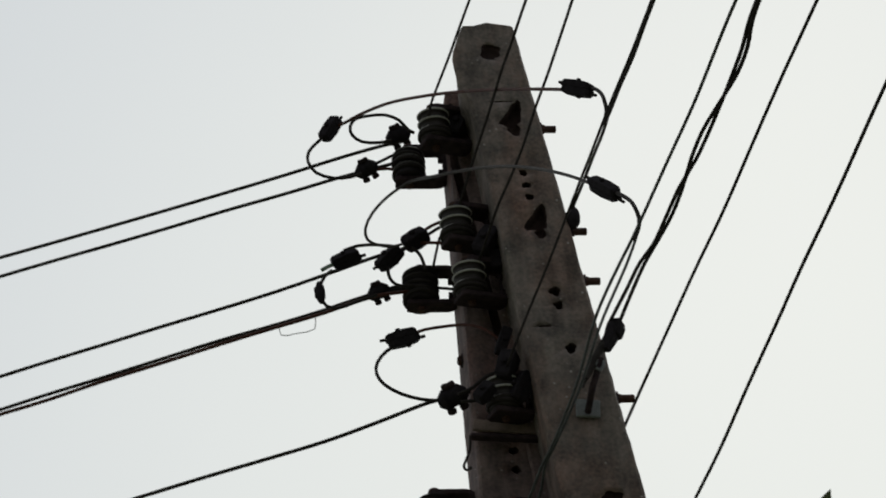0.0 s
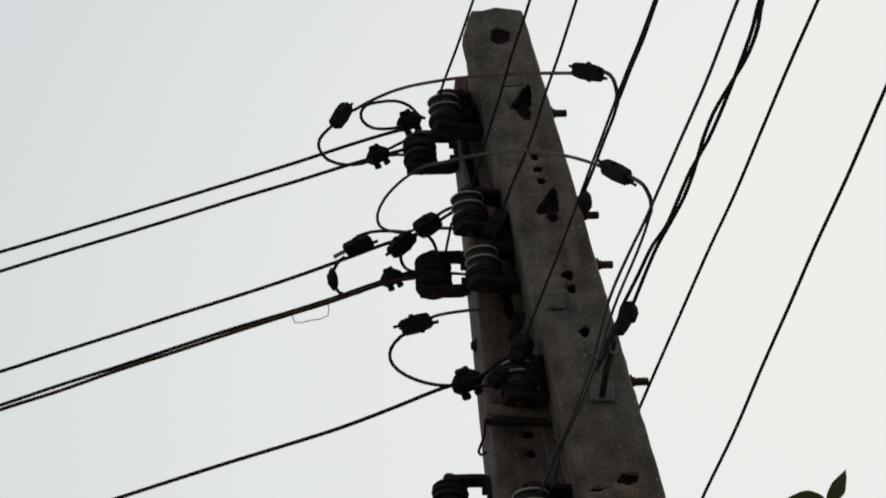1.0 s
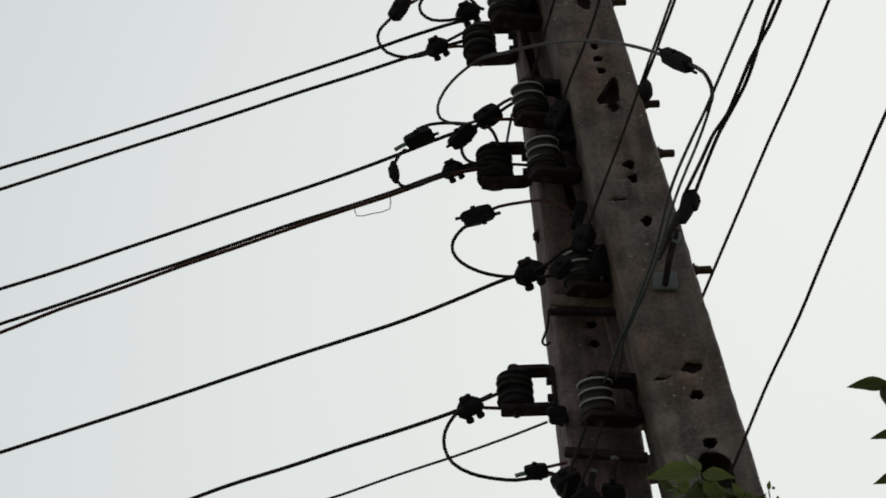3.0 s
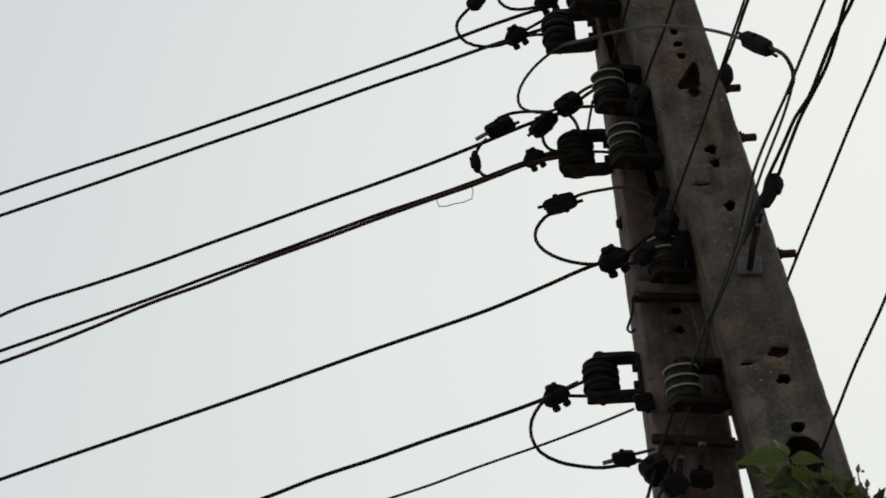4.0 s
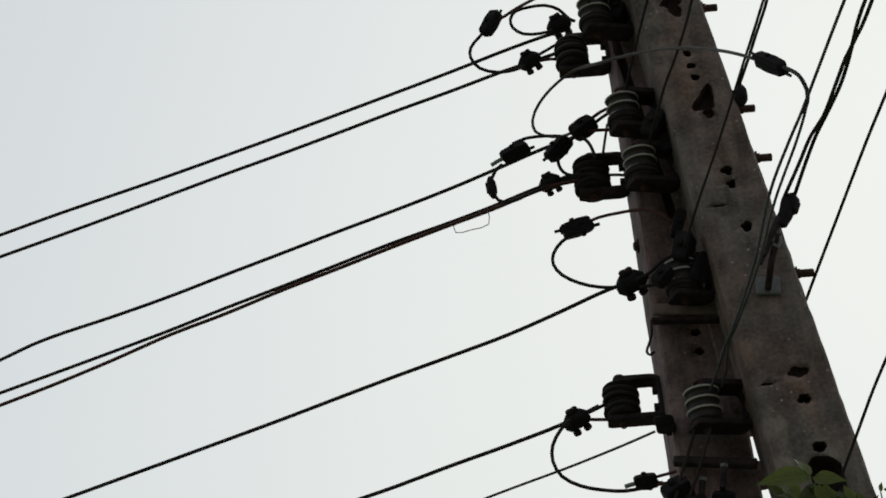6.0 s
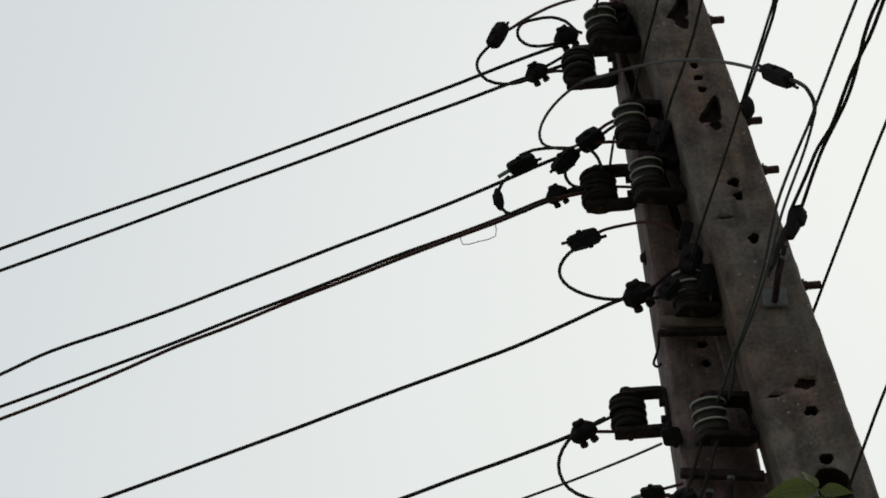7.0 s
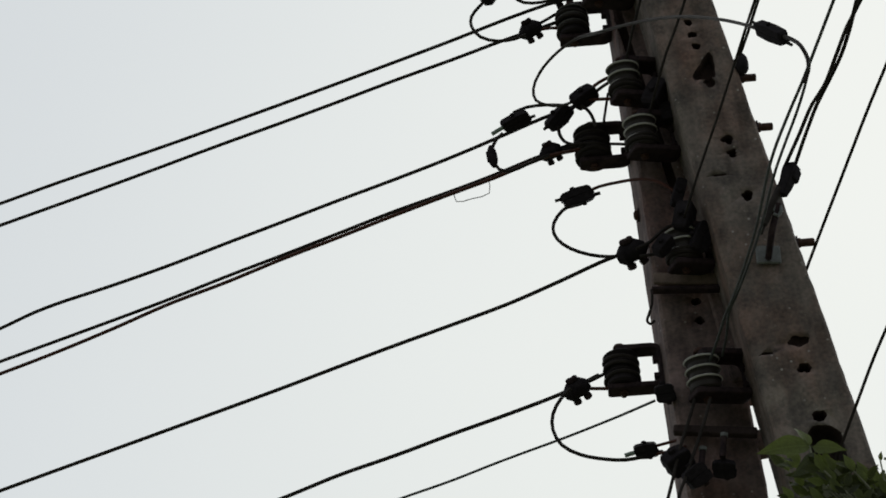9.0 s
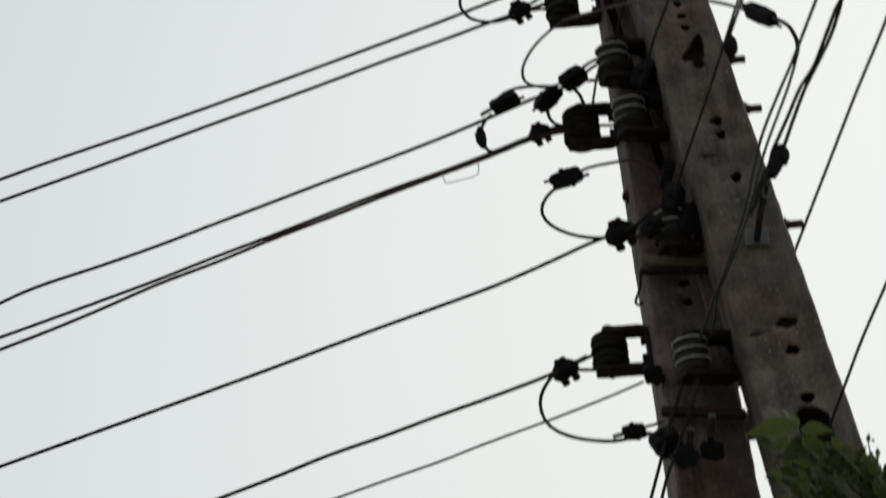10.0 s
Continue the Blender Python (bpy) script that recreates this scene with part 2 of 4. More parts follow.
def spline(points, step=0.03, jitter=0.0, seed=0):
    """Points along a smooth line through the given ones."""
    rng = random.Random(seed)
    ps = [Vector(p) for p in points]
    if len(ps) == 2:
        ps.insert(1, (ps[0] + ps[1]) / 2)
    ext = [2 * ps[0] - ps[1]] + ps + [2 * ps[-1] - ps[-2]]
    out = []
    for i in range(1, len(ext) - 2):
        p0, p1, p2, p3 = ext[i - 1:i + 3]
        # centripetal spacing keeps uneven points from looping
        d0, d1, d2 = [max(1e-4, (b - a).length ** 0.5) for a, b in ((p0, p1), (p1, p2), (p2, p3))]
        m1 = (p2 - p1) + d1 * ((p1 - p0) / d0 - (p2 - p0) / (d0 + d1))
        m2 = (p2 - p1) + d1 * ((p3 - p2) / d2 - (p3 - p1) / (d1 + d2))
        k = max(2, min(14, int((p2 - p1).length / step)))
        for j in range(k):
            t = j / k
            q = (2 * t ** 3 - 3 * t ** 2 + 1) * p1 + (t ** 3 - 2 * t ** 2 + t) * m1 + (3 * t ** 2 - 2 * t ** 3) * p2 + (t ** 3 - t ** 2) * m2
            if jitter:
                q = q + Vector([rng.uniform(-jitter, jitter) for _ in range(3)])
            out.append(q)
    out.append(ps[-1])
    return out


def add_tube(bm, pts, r, n=8, r_end=None):
    """A round cable along the points."""
    rings = []
    up = Vector((0.1, 0.3, 1)).normalized()
    total = len(pts) - 1
    for i, p in enumerate(pts):
        t = (pts[min(i + 1, total)] - pts[max(i - 1, 0)]).normalized()
        a = t.cross(up)
        if a.length < 1e-3:
            a = t.cross(Vector((1, 0, 0)))
        a.normalize()
        b = t.cross(a).normalized()
        up = b if b.dot(up) > 0 else -b
        rr = r if r_end is None else r + (r_end - r) * i / total
        rings.append([bm.verts.new(p + (math.cos(2 * math.pi * k / n) * a + math.sin(2 * math.pi * k / n) * up) * rr) for k in range(n)])
    for a, b in zip(rings, rings[1:]):
        for k in range(n):
            bm.faces.new((a[k], a[(k + 1) % n], b[(k + 1) % n], b[k]))
    bm.faces.new(rings[0])
    bm.faces.new(list(reversed(rings[-1])))
    return bm


def cable(points, r=0.0055, material=None, label="black insulated overhead line cable", name="overhead_cable", category="cable", group="", jitter=0.0, seed=0, step=0.03):
    bm = bmesh.new()
    add_tube(bm, spline(points, step, jitter, seed), r)
    ob = new(name, mesh_of(bm, material or M_CABLE))
    return tagged(ob, label, category, group)


def frame_axes(origin, x_axis, z_hint):
    x = Vector(x_axis).normalized()
    y = Vector(z_hint).cross(x).normalized()
    z = x.cross(y)
    m = Matrix((x, y, z)).transposed().to_4x4()
    m.translation = Vector(origin)
    return m


# ---- ground ----
bm = bmesh.new()
N = 40
grid = [[None] * (N + 1) for _ in range(N + 1)]
for i in range(N + 1):
    for j in range(N + 1):
        u, v = 2 * i / N - 1, 2 * j / N - 1
        x, y = 900 * u * abs(u) ** 1.5, 900 * v * abs(v) ** 1.5
        far = min(1, math.hypot(x, y) / 60)
        z = 0.25 * far * noise.noise(Vector((x * 0.02, y * 0.02, 0)))
        grid[i][j] = bm.verts.new((x, y, z - 0.002))
for i in range(N):
    for j in range(N):
        bm.faces.new((grid[i][j], grid[i + 1][j], grid[i + 1][j + 1], grid[i][j + 1]))
tagged(new("ground", mesh_of(bm, M_GROUND)), "dry earth with thin grass round the pole", "ground", kind="structure")


# ---- the two concrete poles of the A-frame ----
def pole(name, z_top, edges, y_front, depth, yaw, material, label, holes, chips, seed, top_chip, bells=(), groove=None, slot=None, head=None):
    """A tapered cast pole with worn arrises. edges(z) gives the front face's two x; holes and chips are cut out of it."""
    rng = random.Random(seed)
    bm = bmesh.new()
    levels = [0.0, 1.5, 3.0, 4.0]
    z = 4.4
    while z < z_top - 0.001:
        levels.append(z)
        z += 0.035
    levels.append(z_top)
    rings = []
    cy, sy = math.cos(yaw), math.sin(yaw)
    for z in levels:
        xl, xr = edges(z)
        w = (xr - xl) / cy
        mid = (xl + xr) / 2
        d = depth * (0.85 + 0.15 * w / 0.2)
        c = 0.008
        outline = [(-w / 2 + c, 0), (-w / 4, 0), (0, 0), (w / 4, 0), (w / 2 - c, 0), (w / 2, c), (w / 2, d / 2), (w / 2, d - c), (w / 2 - c, d), (0, d), (-w / 2 + c, d), (-w / 2, d - c), (-w / 2, d / 2), (-w / 2, c)]
        ring = []
        for k, (a, b) in enumerate(outline):
            wear = 0.0012 if z > 4.3 else 0
            if k in (0, 4, 5, 13):
                wear *= 2.2
            q = noise.noise(Vector((k * 1.7 + seed, z * 9, 0.3))) * wear * 1.5 + rng.uniform(-wear, wear) * 0.6
            a *= 1 - abs(q) / max(0.05, w / 2)
            if head and z > head and a < 0:
                # the head's far corner is broken off
                a += 0.05 * min(1.0, (z - head) / 0.05) * b / d
            b = b + (q if b == 0 else 0)
            zz = z
            if z == z_top:
                zz = z_top + top_chip(a / w)
            ring.append(bm.verts.new((mid + a * cy - b * sy * -1 * -1, y_front + a * sy + b * cy, zz)))
        rings.append(ring)
    n = len(rings[0])
    for a, b in zip(rings, rings[1:]):
        for i in range(n):
            bm.faces.new((a[i], a[(i + 1) % n], b[(i + 1) % n], b[i]))
    bm.faces.new(rings[0])
    bm.faces.new(list(reversed(rings[-1])))
    base = new(name, mesh_of(bm, material))
    cut = bmesh.new()
    for (x, y, z), r in holes:
        m = Matrix.Translation((x, y_front, z)) @ pose(0, 0, 0, 90, 0, math.degrees(yaw))
        before = len(cut.verts)
        add_lathe(cut, m, [(r * 1.10, 0.05), (r * 1.00, 0.0), (r * 0.84, -0.010), (r * 0.80, -0.034)], 14)
        for v in list(cut.verts)[before:]:
            # broken, uneven rims
            a = math.atan2(v.co.z - z, v.co.x - x)
            q = 1 + 0.5 * noise.noise(Vector((math.cos(a) * 1.6, math.sin(a) * 1.6, x * 40 + z * 60)))
            v.co.x, v.co.z = x + (v.co.x - x) * q, z + (v.co.z - z) * q
    for (x, y, z), sx, sz, sd in chips:
        made = bmesh.ops.create_icosphere(cut, subdivisions=3, radius=1, matrix=Matrix.Translation((x, y_front, z)) @ Matrix.Diagonal((sx, sd, sz, 1)))
        for v in made["verts"]:
            o = v.co - Vector((x, y_front, z))
            v.co = Vector((x, y_front, z)) + o * (1 + 0.45 * noise.noise(Vector((o.x / sx, o.y / sd, o.z / sz)) * 1.4 + Vector((seed, z * 5, 0))))
    for x, z, half, high, lean in bells:
        # a spalled pocket, narrow above and broad below
        ends = []
        for dy, grow in ((-0.05, 1.12), (0.0, 1.0), (0.032, 0.70)):
            ring = []
            for k in range(26):
                a = 2 * math.pi * k / 26
                c = math.sin(a)
                wide = half * (0.25 + 0.75 * ((1 - c) / 2) ** 1.1) * max(-1, min(1, 1.5 * math.cos(a)))
                q = 1 + 0.22 * noise.noise(Vector((math.cos(a) * 2.4, c * 2.4, x * 30)))
                ring.append(cut.verts.new((x + (wide * q + lean * c / 2) * grow, y_front + dy, z + c * high / 2 * q * grow)))
            ends.append(ring)
        for e, f in zip(ends, ends[1:]):
            for i in range(26):
                cut.faces.new((e[i], e[(i + 1) % 26], f[(i + 1) % 26], f[i]))
        cut.faces.new(list(reversed(ends[0])))
        cut.faces.new(ends[-1])
    if slot:
        # an oblong opening right through the pole, round at both ends
        (x, y, z), r, half = slot
        outline = []
        for k in range(24):
            a = 2 * math.pi * k / 24
            rr = r * (1 + 0.05 * math.sin(a * 3 + 1) + 0.03 * math.sin(a * 7))
            outline.append((rr * math.cos(a) - 0.1 * (half - r) * math.copysign(1, math.sin(a)), rr * math.sin(a) + math.copysign(half - r, math.sin(a))))
        ends = []
        for dy, grow in ((-0.05, 1.08), (0.012, 1.0), (depth + 0.12, 0.97)):
            ends.append([cut.verts.new((x + a * grow - dy * sy, y_front + (x - sum(edges(z)) / 2) * sy + dy * cy, z + b * grow)) for a, b in outline])
        for e, f in zip(ends, ends[1:]):
            for i in range(24):
                cut.faces.new((e[i], e[(i + 1) % 24], f[(i + 1) % 24], f[i]))
        cut.faces.new(list(reversed(ends[0])))
        cut.faces.new(ends[-1])
    if groove:
        lo, hi, wide, deep = groove
        ends = []
        for z in (lo, hi):
            x = front_edges(z)[0] - 0.038
            ends.append([cut.verts.new((x + sx * wide / 2, y_front + dy, z)) for sx, dy in ((-1, -0.05), (1, -0.05), (1, deep), (-1, deep))])
        for i in range(4):
            cut.faces.new((ends[0][i], ends[0][(i + 1) % 4], ends[1][(i + 1) % 4], ends[1][i]))
        cut.faces.new(ends[0])
        cut.faces.new(list(reversed(ends[1])))
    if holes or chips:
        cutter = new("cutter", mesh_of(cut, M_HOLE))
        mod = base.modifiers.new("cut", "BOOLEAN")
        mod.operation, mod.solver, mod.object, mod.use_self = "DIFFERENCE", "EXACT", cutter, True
        # cut faces take the dark lining, so recess shade is in their colour
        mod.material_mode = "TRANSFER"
        dg = bpy.context.evaluated_depsgraph_get()
        dg.update()
        done = bpy.data.meshes.new_from_object(base.evaluated_get(dg))
        base.modifiers.clear()
        base.data = done
        bpy.data.objects.remove(cutter)
    else:
        cut.free()
    return tagged(base, label, "utility pole", "A-frame poles")


HEAD = ((6.74, 0.236), (6.80, 0.204), (6.86, 0.197), (6.90, 0.193), (6.93, 0.189), (7.051, 0.226))


def front_edges(z):
    left = 0.205 + 0.100 * (7.05 - z)
    # the broken shoulder of the head
    for (z0, x0), (z1, x1) in zip(HEAD, HEAD[1:]):
        if z0 <= z <= z1:
            left = x0 + (x1 - x0) * (z - z0) / (z1 - z0)
    return left, 0.387 + 0.1214 * (7.05 - z)


def back_edges(z):
    return 0.169 - 0.001 * (6.9 - z), 0.318 + 0.0315 * (6.9 - z)


pole("concrete_pole", 7.05, front_edges, 5.80, 0.20, radians(3), M_CONC,
     "tall leaning weathered grey concrete pole with bolt holes and chips",
     [((0.366, 5.800, 6.464), 0.013), ((0.372, 5.800, 6.417), 0.013), ((0.378, 5.800, 6.371), 0.013), ((0.419, 5.800, 6.031), 0.016),
      ((0.425, 5.800, 5.983), 0.015), ((0.445, 5.800, 5.834), 0.016), ((0.508, 5.800, 5.263), 0.017), ((0.522, 5.800, 5.114), 0.018)],
     [((0.309, 5.800, 6.940), 0.034, 0.03, 0.014), ((0.357, 5.800, 6.630), 0.018, 0.024, 0.02),
      ((0.399, 5.800, 6.240), 0.016, 0.020, 0.02), ((0.504, 5.800, 5.349), 0.026, 0.018, 0.018), ((0.419, 5.800, 5.321), 0.02, 0.005, 0.005),
      ((0.330, 5.800, 6.740), 0.045, 0.0025, 0.004), ((0.376, 5.800, 5.912), 0.02, 0.004, 0.004)],
     3, lambda u: 0.010 if abs(u) < 0.2 else -0.004 if u > 0 else -0.012 if u < -0.45 else 0.0, bells=((0.358, 6.694, 0.036, 0.102, 0.034), (0.395, 6.297, 0.040, 0.098, 0.030)), slot=((0.529, 5.800, 4.994), 0.043, 0.095), head=6.80)
pole("concrete_pole", 6.965, back_edges, 6.00, 0.20, radians(7), M_CONC_B,
     "upright weathered reddish concrete pole behind the leaning one",
     [((0.270, 6.000, 5.649), 0.013), ((0.272, 6.000, 5.585), 0.013)],
     [((0.180, 6.000, 6.896), 0.02, 0.02, 0.02)],
     8, lambda u: 0.0, groove=(5.80, 6.80, 0.026, 0.016))


def spacer(m, size):
    """A cast block wedged between the two poles."""
    bm = bmesh.new()
    add_box(bm, m, *size, 0.006, 1)
    for v in bm.verts:
        v.co += Vector([0.003 * noise.noise(v.co * 14 + Vector((k * 9, 0, 0))) for k in range(3)])
    return tagged(new("spacer_block", mesh_of(bm, M_CONC_B)), "weathered concrete spacer block wedged between the two poles", "concrete block", "spacer blocks")


spacer(Matrix.Translation((0.345, 6.07, 5.56)) @ pose(0, 0, 0, 0, -5, 5), (0.075, 0.15, 0.36))
spacer(Matrix.Translation((0.384, 6.055, 5.207)) @ pose(0, 0, 0, 0, -4, 5), (0.062, 0.07, 0.058))


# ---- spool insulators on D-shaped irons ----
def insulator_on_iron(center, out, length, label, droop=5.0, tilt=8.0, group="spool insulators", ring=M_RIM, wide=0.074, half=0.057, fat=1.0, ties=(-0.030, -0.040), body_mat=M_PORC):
    """The spool's centre, the way the iron sticks out from the pole, and the reach from pole to spool."""
    x = Vector((out[0], out[1], -math.sin(radians(droop)))).normalized()
    m = frame_axes(center, x, (0, 0, 1)) @ pose(0, 0, 0, -tilt, 0, 0)
    top = empty("spool_insulator", m, label, "insulator", group)
    thick = 0.017
    bm = bmesh.new()
    # the bent flat bar: rounded tip, arm, corner, strap, corner, arm
    path = [(0.042, half), (0.032, half), (-length + 0.03, half)]
    for k in range(1, 6):
        a = radians(90 * k / 5)
        path.append((-length + 0.03 - 0.028 * math.sin(a), half - 0.028 * (1 - math.cos(a))))
    path += [(q[0], -q[1]) for q in reversed(path)]
    path[0], path[1] = (0.010, half), (-0.002, half)
    loops = []
    last = len(path) - 1
    for i, (px, pz) in enumerate(path):
        a, b = path[max(i - 1, 0)], path[min(i + 1, last)]
        t = Vector((b[0] - a[0], b[1] - a[1])).normalized()
        nx, nz = -t.y, t.x
        w_here = wide * (0.85 if i in (0, last) else 1.0)
        loops.append([bm.verts.new((px + nx * s * thick / 2, w * w_here / 2, pz + nz * s * thick / 2)) for s, w in ((-1, -1), (-1, 1), (1, 1), (1, -1))])
    for a, b in zip(loops, loops[1:]):
        for i in range(4):
            bm.faces.new((a[i], a[(i + 1) % 4], b[(i + 1) % 4], b[i]))
    bm.faces.new(loops[0])
    bm.faces.new(list(reversed(loops[-1])))
    bmesh.ops.bevel(bm, geom=list(bm.edges), offset=0.0025, segments=1, affect="EDGES", profile=0.5)
    part("iron_bracket", bm, M_IRON, top, "dark rusty flat iron bracket", smooth=False)
    e = half - thick / 2 - 0.001
    rims = (-0.018, 0.011, 0.040)
    prof = [(0.020, -e), (0.036, -e), (0.042, -e + 0.005), (0.043, -0.030), (0.040, -0.026)]
    for zc in rims:
        prof += [(0.038, zc - 0.009), (0.044, zc - 0.005), (0.047, zc), (0.043, zc + 0.004), (0.037, zc + 0.009)]
    prof = [q for q in prof if q[1] < e - 0.001] + [(0.020, e)]
    body = bmesh.new()
    add_lathe(body, Matrix.Identity(4), [(r * fat if r > 0.021 else r, z) for r, z in prof], 32)
    spool = part("spool", body, body_mat, top, "brown glazed porcelain spool")
    # thin rings at the rims; the pale ones carry the painted sky glint
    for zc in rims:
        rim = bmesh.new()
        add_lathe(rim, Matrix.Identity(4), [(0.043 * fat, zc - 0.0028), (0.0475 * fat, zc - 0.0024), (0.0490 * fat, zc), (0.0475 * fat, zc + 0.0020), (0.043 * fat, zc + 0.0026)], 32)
        part("rim", rim, ring, spool, "outer rim of the spool")
    for k, zc in enumerate(ties):
        bm = bmesh.new()
        rr = 0.0455 * fat
        ring_pts = [Vector((rr * math.cos(a * math.pi / 12), rr * math.sin(a * math.pi / 12), zc + 0.005 * math.sin(a * math.pi / 12 + k))) for a in range(25)]
        add_tube(bm, ring_pts, 0.0062, 7)
        part("binding_wire", bm, M_CABLE, spool, "black wire bound round the spool")
    bolt = bmesh.new()
    add_lathe(bolt, Matrix.Identity(4), [(0.008, -half - 0.022), (0.008, half + 0.01)], 10)
    part("bolt", bolt, M_RUST, top)
    nut = bmesh.new()
    add_hex(nut, Matrix.Translation((0, 0, -half - 0.0125)), 0.013, 0.010)
    part("nut", nut, M_RUST, top, "rusty hexagonal nut")
    head = bmesh.new()
    add_lathe(head, Matrix.Translation((0, 0, half + 0.008)), [(0.017, 0.0), (0.018, 0.004), (0.015, 0.010), (0.007, 0.013)], 12)
    part("bolt_head", head, M_RUST, top, "domed rusty bolt head")
    for s in (-1, 1):
        nub = bmesh.new()
        add_hex(nub, pose(-length + 0.016, 0, s * 0.026, 0, 90, 0), 0.012, 0.020)
        part("fixing_nut", nub, M_IRON, top)
    return top


LEFT = (-math.cos(radians(4)), -math.sin(radians(4)))
FORWARD = (-math.cos(radians(24)), -math.sin(radians(24)))
FRONT_LABEL = "brown porcelain spool insulator with pale sky-glint rims on an iron bracket"
SIDE_LABEL = "dark porcelain spool insulator on an iron bracket, holding a line"
for c in ((0.126, 5.900, 6.745), (0.166, 5.900, 6.366), (0.190, 5.900, 6.165), (0.253, 5.900, 5.762), (0.254, 5.900, 5.346)):
    low = c[2] < 5.4
    insulator_on_iron(c, FORWARD, (front_edges(c[2])[0] + 0.004 - c[0]) / 0.9, FRONT_LABEL, ties=() if low else (-0.026, -0.036), body_mat=M_PORC_L)
for c in ((0.044, 6.100, 6.771), (0.052, 6.100, 6.303), (0.044, 6.100, 5.523)):
    wound = 6.2 < c[2] < 6.4
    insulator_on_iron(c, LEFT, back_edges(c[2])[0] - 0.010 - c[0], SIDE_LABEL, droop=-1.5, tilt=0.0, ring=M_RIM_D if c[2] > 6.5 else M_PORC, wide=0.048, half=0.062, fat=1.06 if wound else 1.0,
                      ties=(-0.044, -0.030, -0.004, 0.024, 0.046) if wound else (-0.034, -0.002, 0.022))


# ---- bolts through the poles ----
def through_bolt(base, way, length, r=0.0112, label="rusty bolt end sticking out of the concrete pole"):
    m = frame_axes(base, way, (0, 0, 1)) @ pose(0, 0, 0, 0, 90, 0)
    top = empty("through_bolt", m, label, "bolt", "pole bolts")
    bm = bmesh.new()
    add_lathe(bm, Matrix.Identity(4), [(r, -0.05), (r, length - 0.002), (r * 0.85, length)], 12)
    part("shank", bm, M_RUST, top)
    bm = bmesh.new()
    add_box(bm, Matrix.Translation((0, 0, 0.003)), 0.030, 0.030, 0.005, 0.001)
    part("washer", bm, M_IRON, top)
    bm = bmesh.new()
    add_hex(bm, Matrix.Translation((0, 0, 0.009)), 0.0150, 0.009)
    part("nut", bm, M_RUST, top)
    return top


RIGHT = (math.cos(radians(7)), math.sin(radians(7)), 0.02)
for b, n in (((0.434, 5.870, 6.683), 0.047), ((0.486, 5.870, 6.292), 0.047), ((0.506, 5.870, 6.111), 0.047), ((0.553, 5.870, 5.704), 0.051)):
    through_bolt(b, RIGHT, n)
through_bolt((0.156, 6.100, 6.035), (-1, -0.1, 0), 0.016)


# ---- connectors ----
def add_loft(bm, sections):
    """A body along x through chamfered rectangles: (x, half y, low z, high z)."""
    rings = []
    for x, hy, lo, hi in sections:
        c = 0.15 * min(hy, (hi - lo) / 2)
        pts = [(-hy + c, lo), (hy - c, lo), (hy, lo + c), (hy, hi - c), (hy - c, hi), (-hy + c, hi), (-hy, hi - c), (-hy, lo + c)]
        rings.append([bm.verts.new((x, y, z)) for y, z in pts])
    for a, b in zip(rings, rings[1:]):
        for i in range(8):
            bm.faces.new((a[i], a[(i + 1) % 8], b[(i + 1) % 8], b[i]))
    bm.faces.new(list(reversed(rings[0])))
    bm.faces.new(rings[-1])
    return bm


def tap_connector(a, b, wide, label, lean=0.0, tips=True, cap=False):
    """A two-part piercing connector lying along a to b, with its clamp bolt and cable ends."""
    a, b = Vector(a), Vector(b)
    n = (b - a).length
    w = wide * 0.90
    m = frame_axes((a + b) / 2, b - a, (0.0, -0.59, 0.81)) @ pose(0, 0, 0, lean, 0, 0)
    top = empty("tap_connector", m, label, "cable connector", "cable connectors")
    upper = bmesh.new()
    add_loft(upper, [(-n * 0.46, w * 0.27, w * 0.02, w * 0.36), (-n * 0.38, w * 0.36, 0.0, w * 0.46), (n * 0.06, w * 0.38, 0.0, w * 0.52), (n * 0.36, w * 0.36, 0.0, w * 0.44), (n * 0.43, w * 0.27, w * 0.02, w * 0.32)])
    part("upper_jaw", upper, M_PLAST, top, smooth=False)
    lower = bmesh.new()
    add_loft(lower, [(-n * 0.42, w * 0.25, -w * 0.32, -w * 0.02), (-n * 0.35, w * 0.35, -w * 0.42, 0.0), (0.0, w * 0.38, -w * 0.50, 0.0), (n * 0.39, w * 0.35, -w * 0.44, 0.0), (n * 0.47, w * 0.24, -w * 0.34, -w * 0.03)])
    part("lower_jaw", lower, M_PLAST, top, smooth=False)
    bm = bmesh.new()
    add_hex(bm, Matrix.Translation((-n * 0.05, 0, w * 0.56)), w * 0.16, w * 0.24)
    part("bolt_head", bm, M_PLAST, top)
    bm = bmesh.new()
    add_hex(bm, Matrix.Translation((n * 0.12, 0, -w * 0.54)), w * 0.14, w * 0.16)
    part("nut", bm, M_IRON, top)
    if tips:
        bm = bmesh.new()
        add_tube(bm, [Vector((n * 0.40, 0, -w * 0.22)), Vector((n * 0.63, 0, -w * 0.26))], w * 0.11, 8)
        part("cable_end", bm, M_CABLE, top)
        if not cap:
            bm = bmesh.new()
            add_tube(bm, [Vector((-n * 0.38, 0, w * 0.20)), Vector((-n * 0.62, 0, w * 0.26))], w * 0.10, 8)
            part("cable_end", bm, M_CABLE, top)
    if cap:
        bm = bmesh.new()
        add_tube(bm, [Vector((-n * 0.42, 0, 0)), Vector((-n * 0.62, 0, -w * 0.02)), Vector((-n * 0.84, 0, -w * 0.08))], w * 0.15, 8)
        part("end_cap", bm, M_TIP, top, "pale green end cap")
    return top


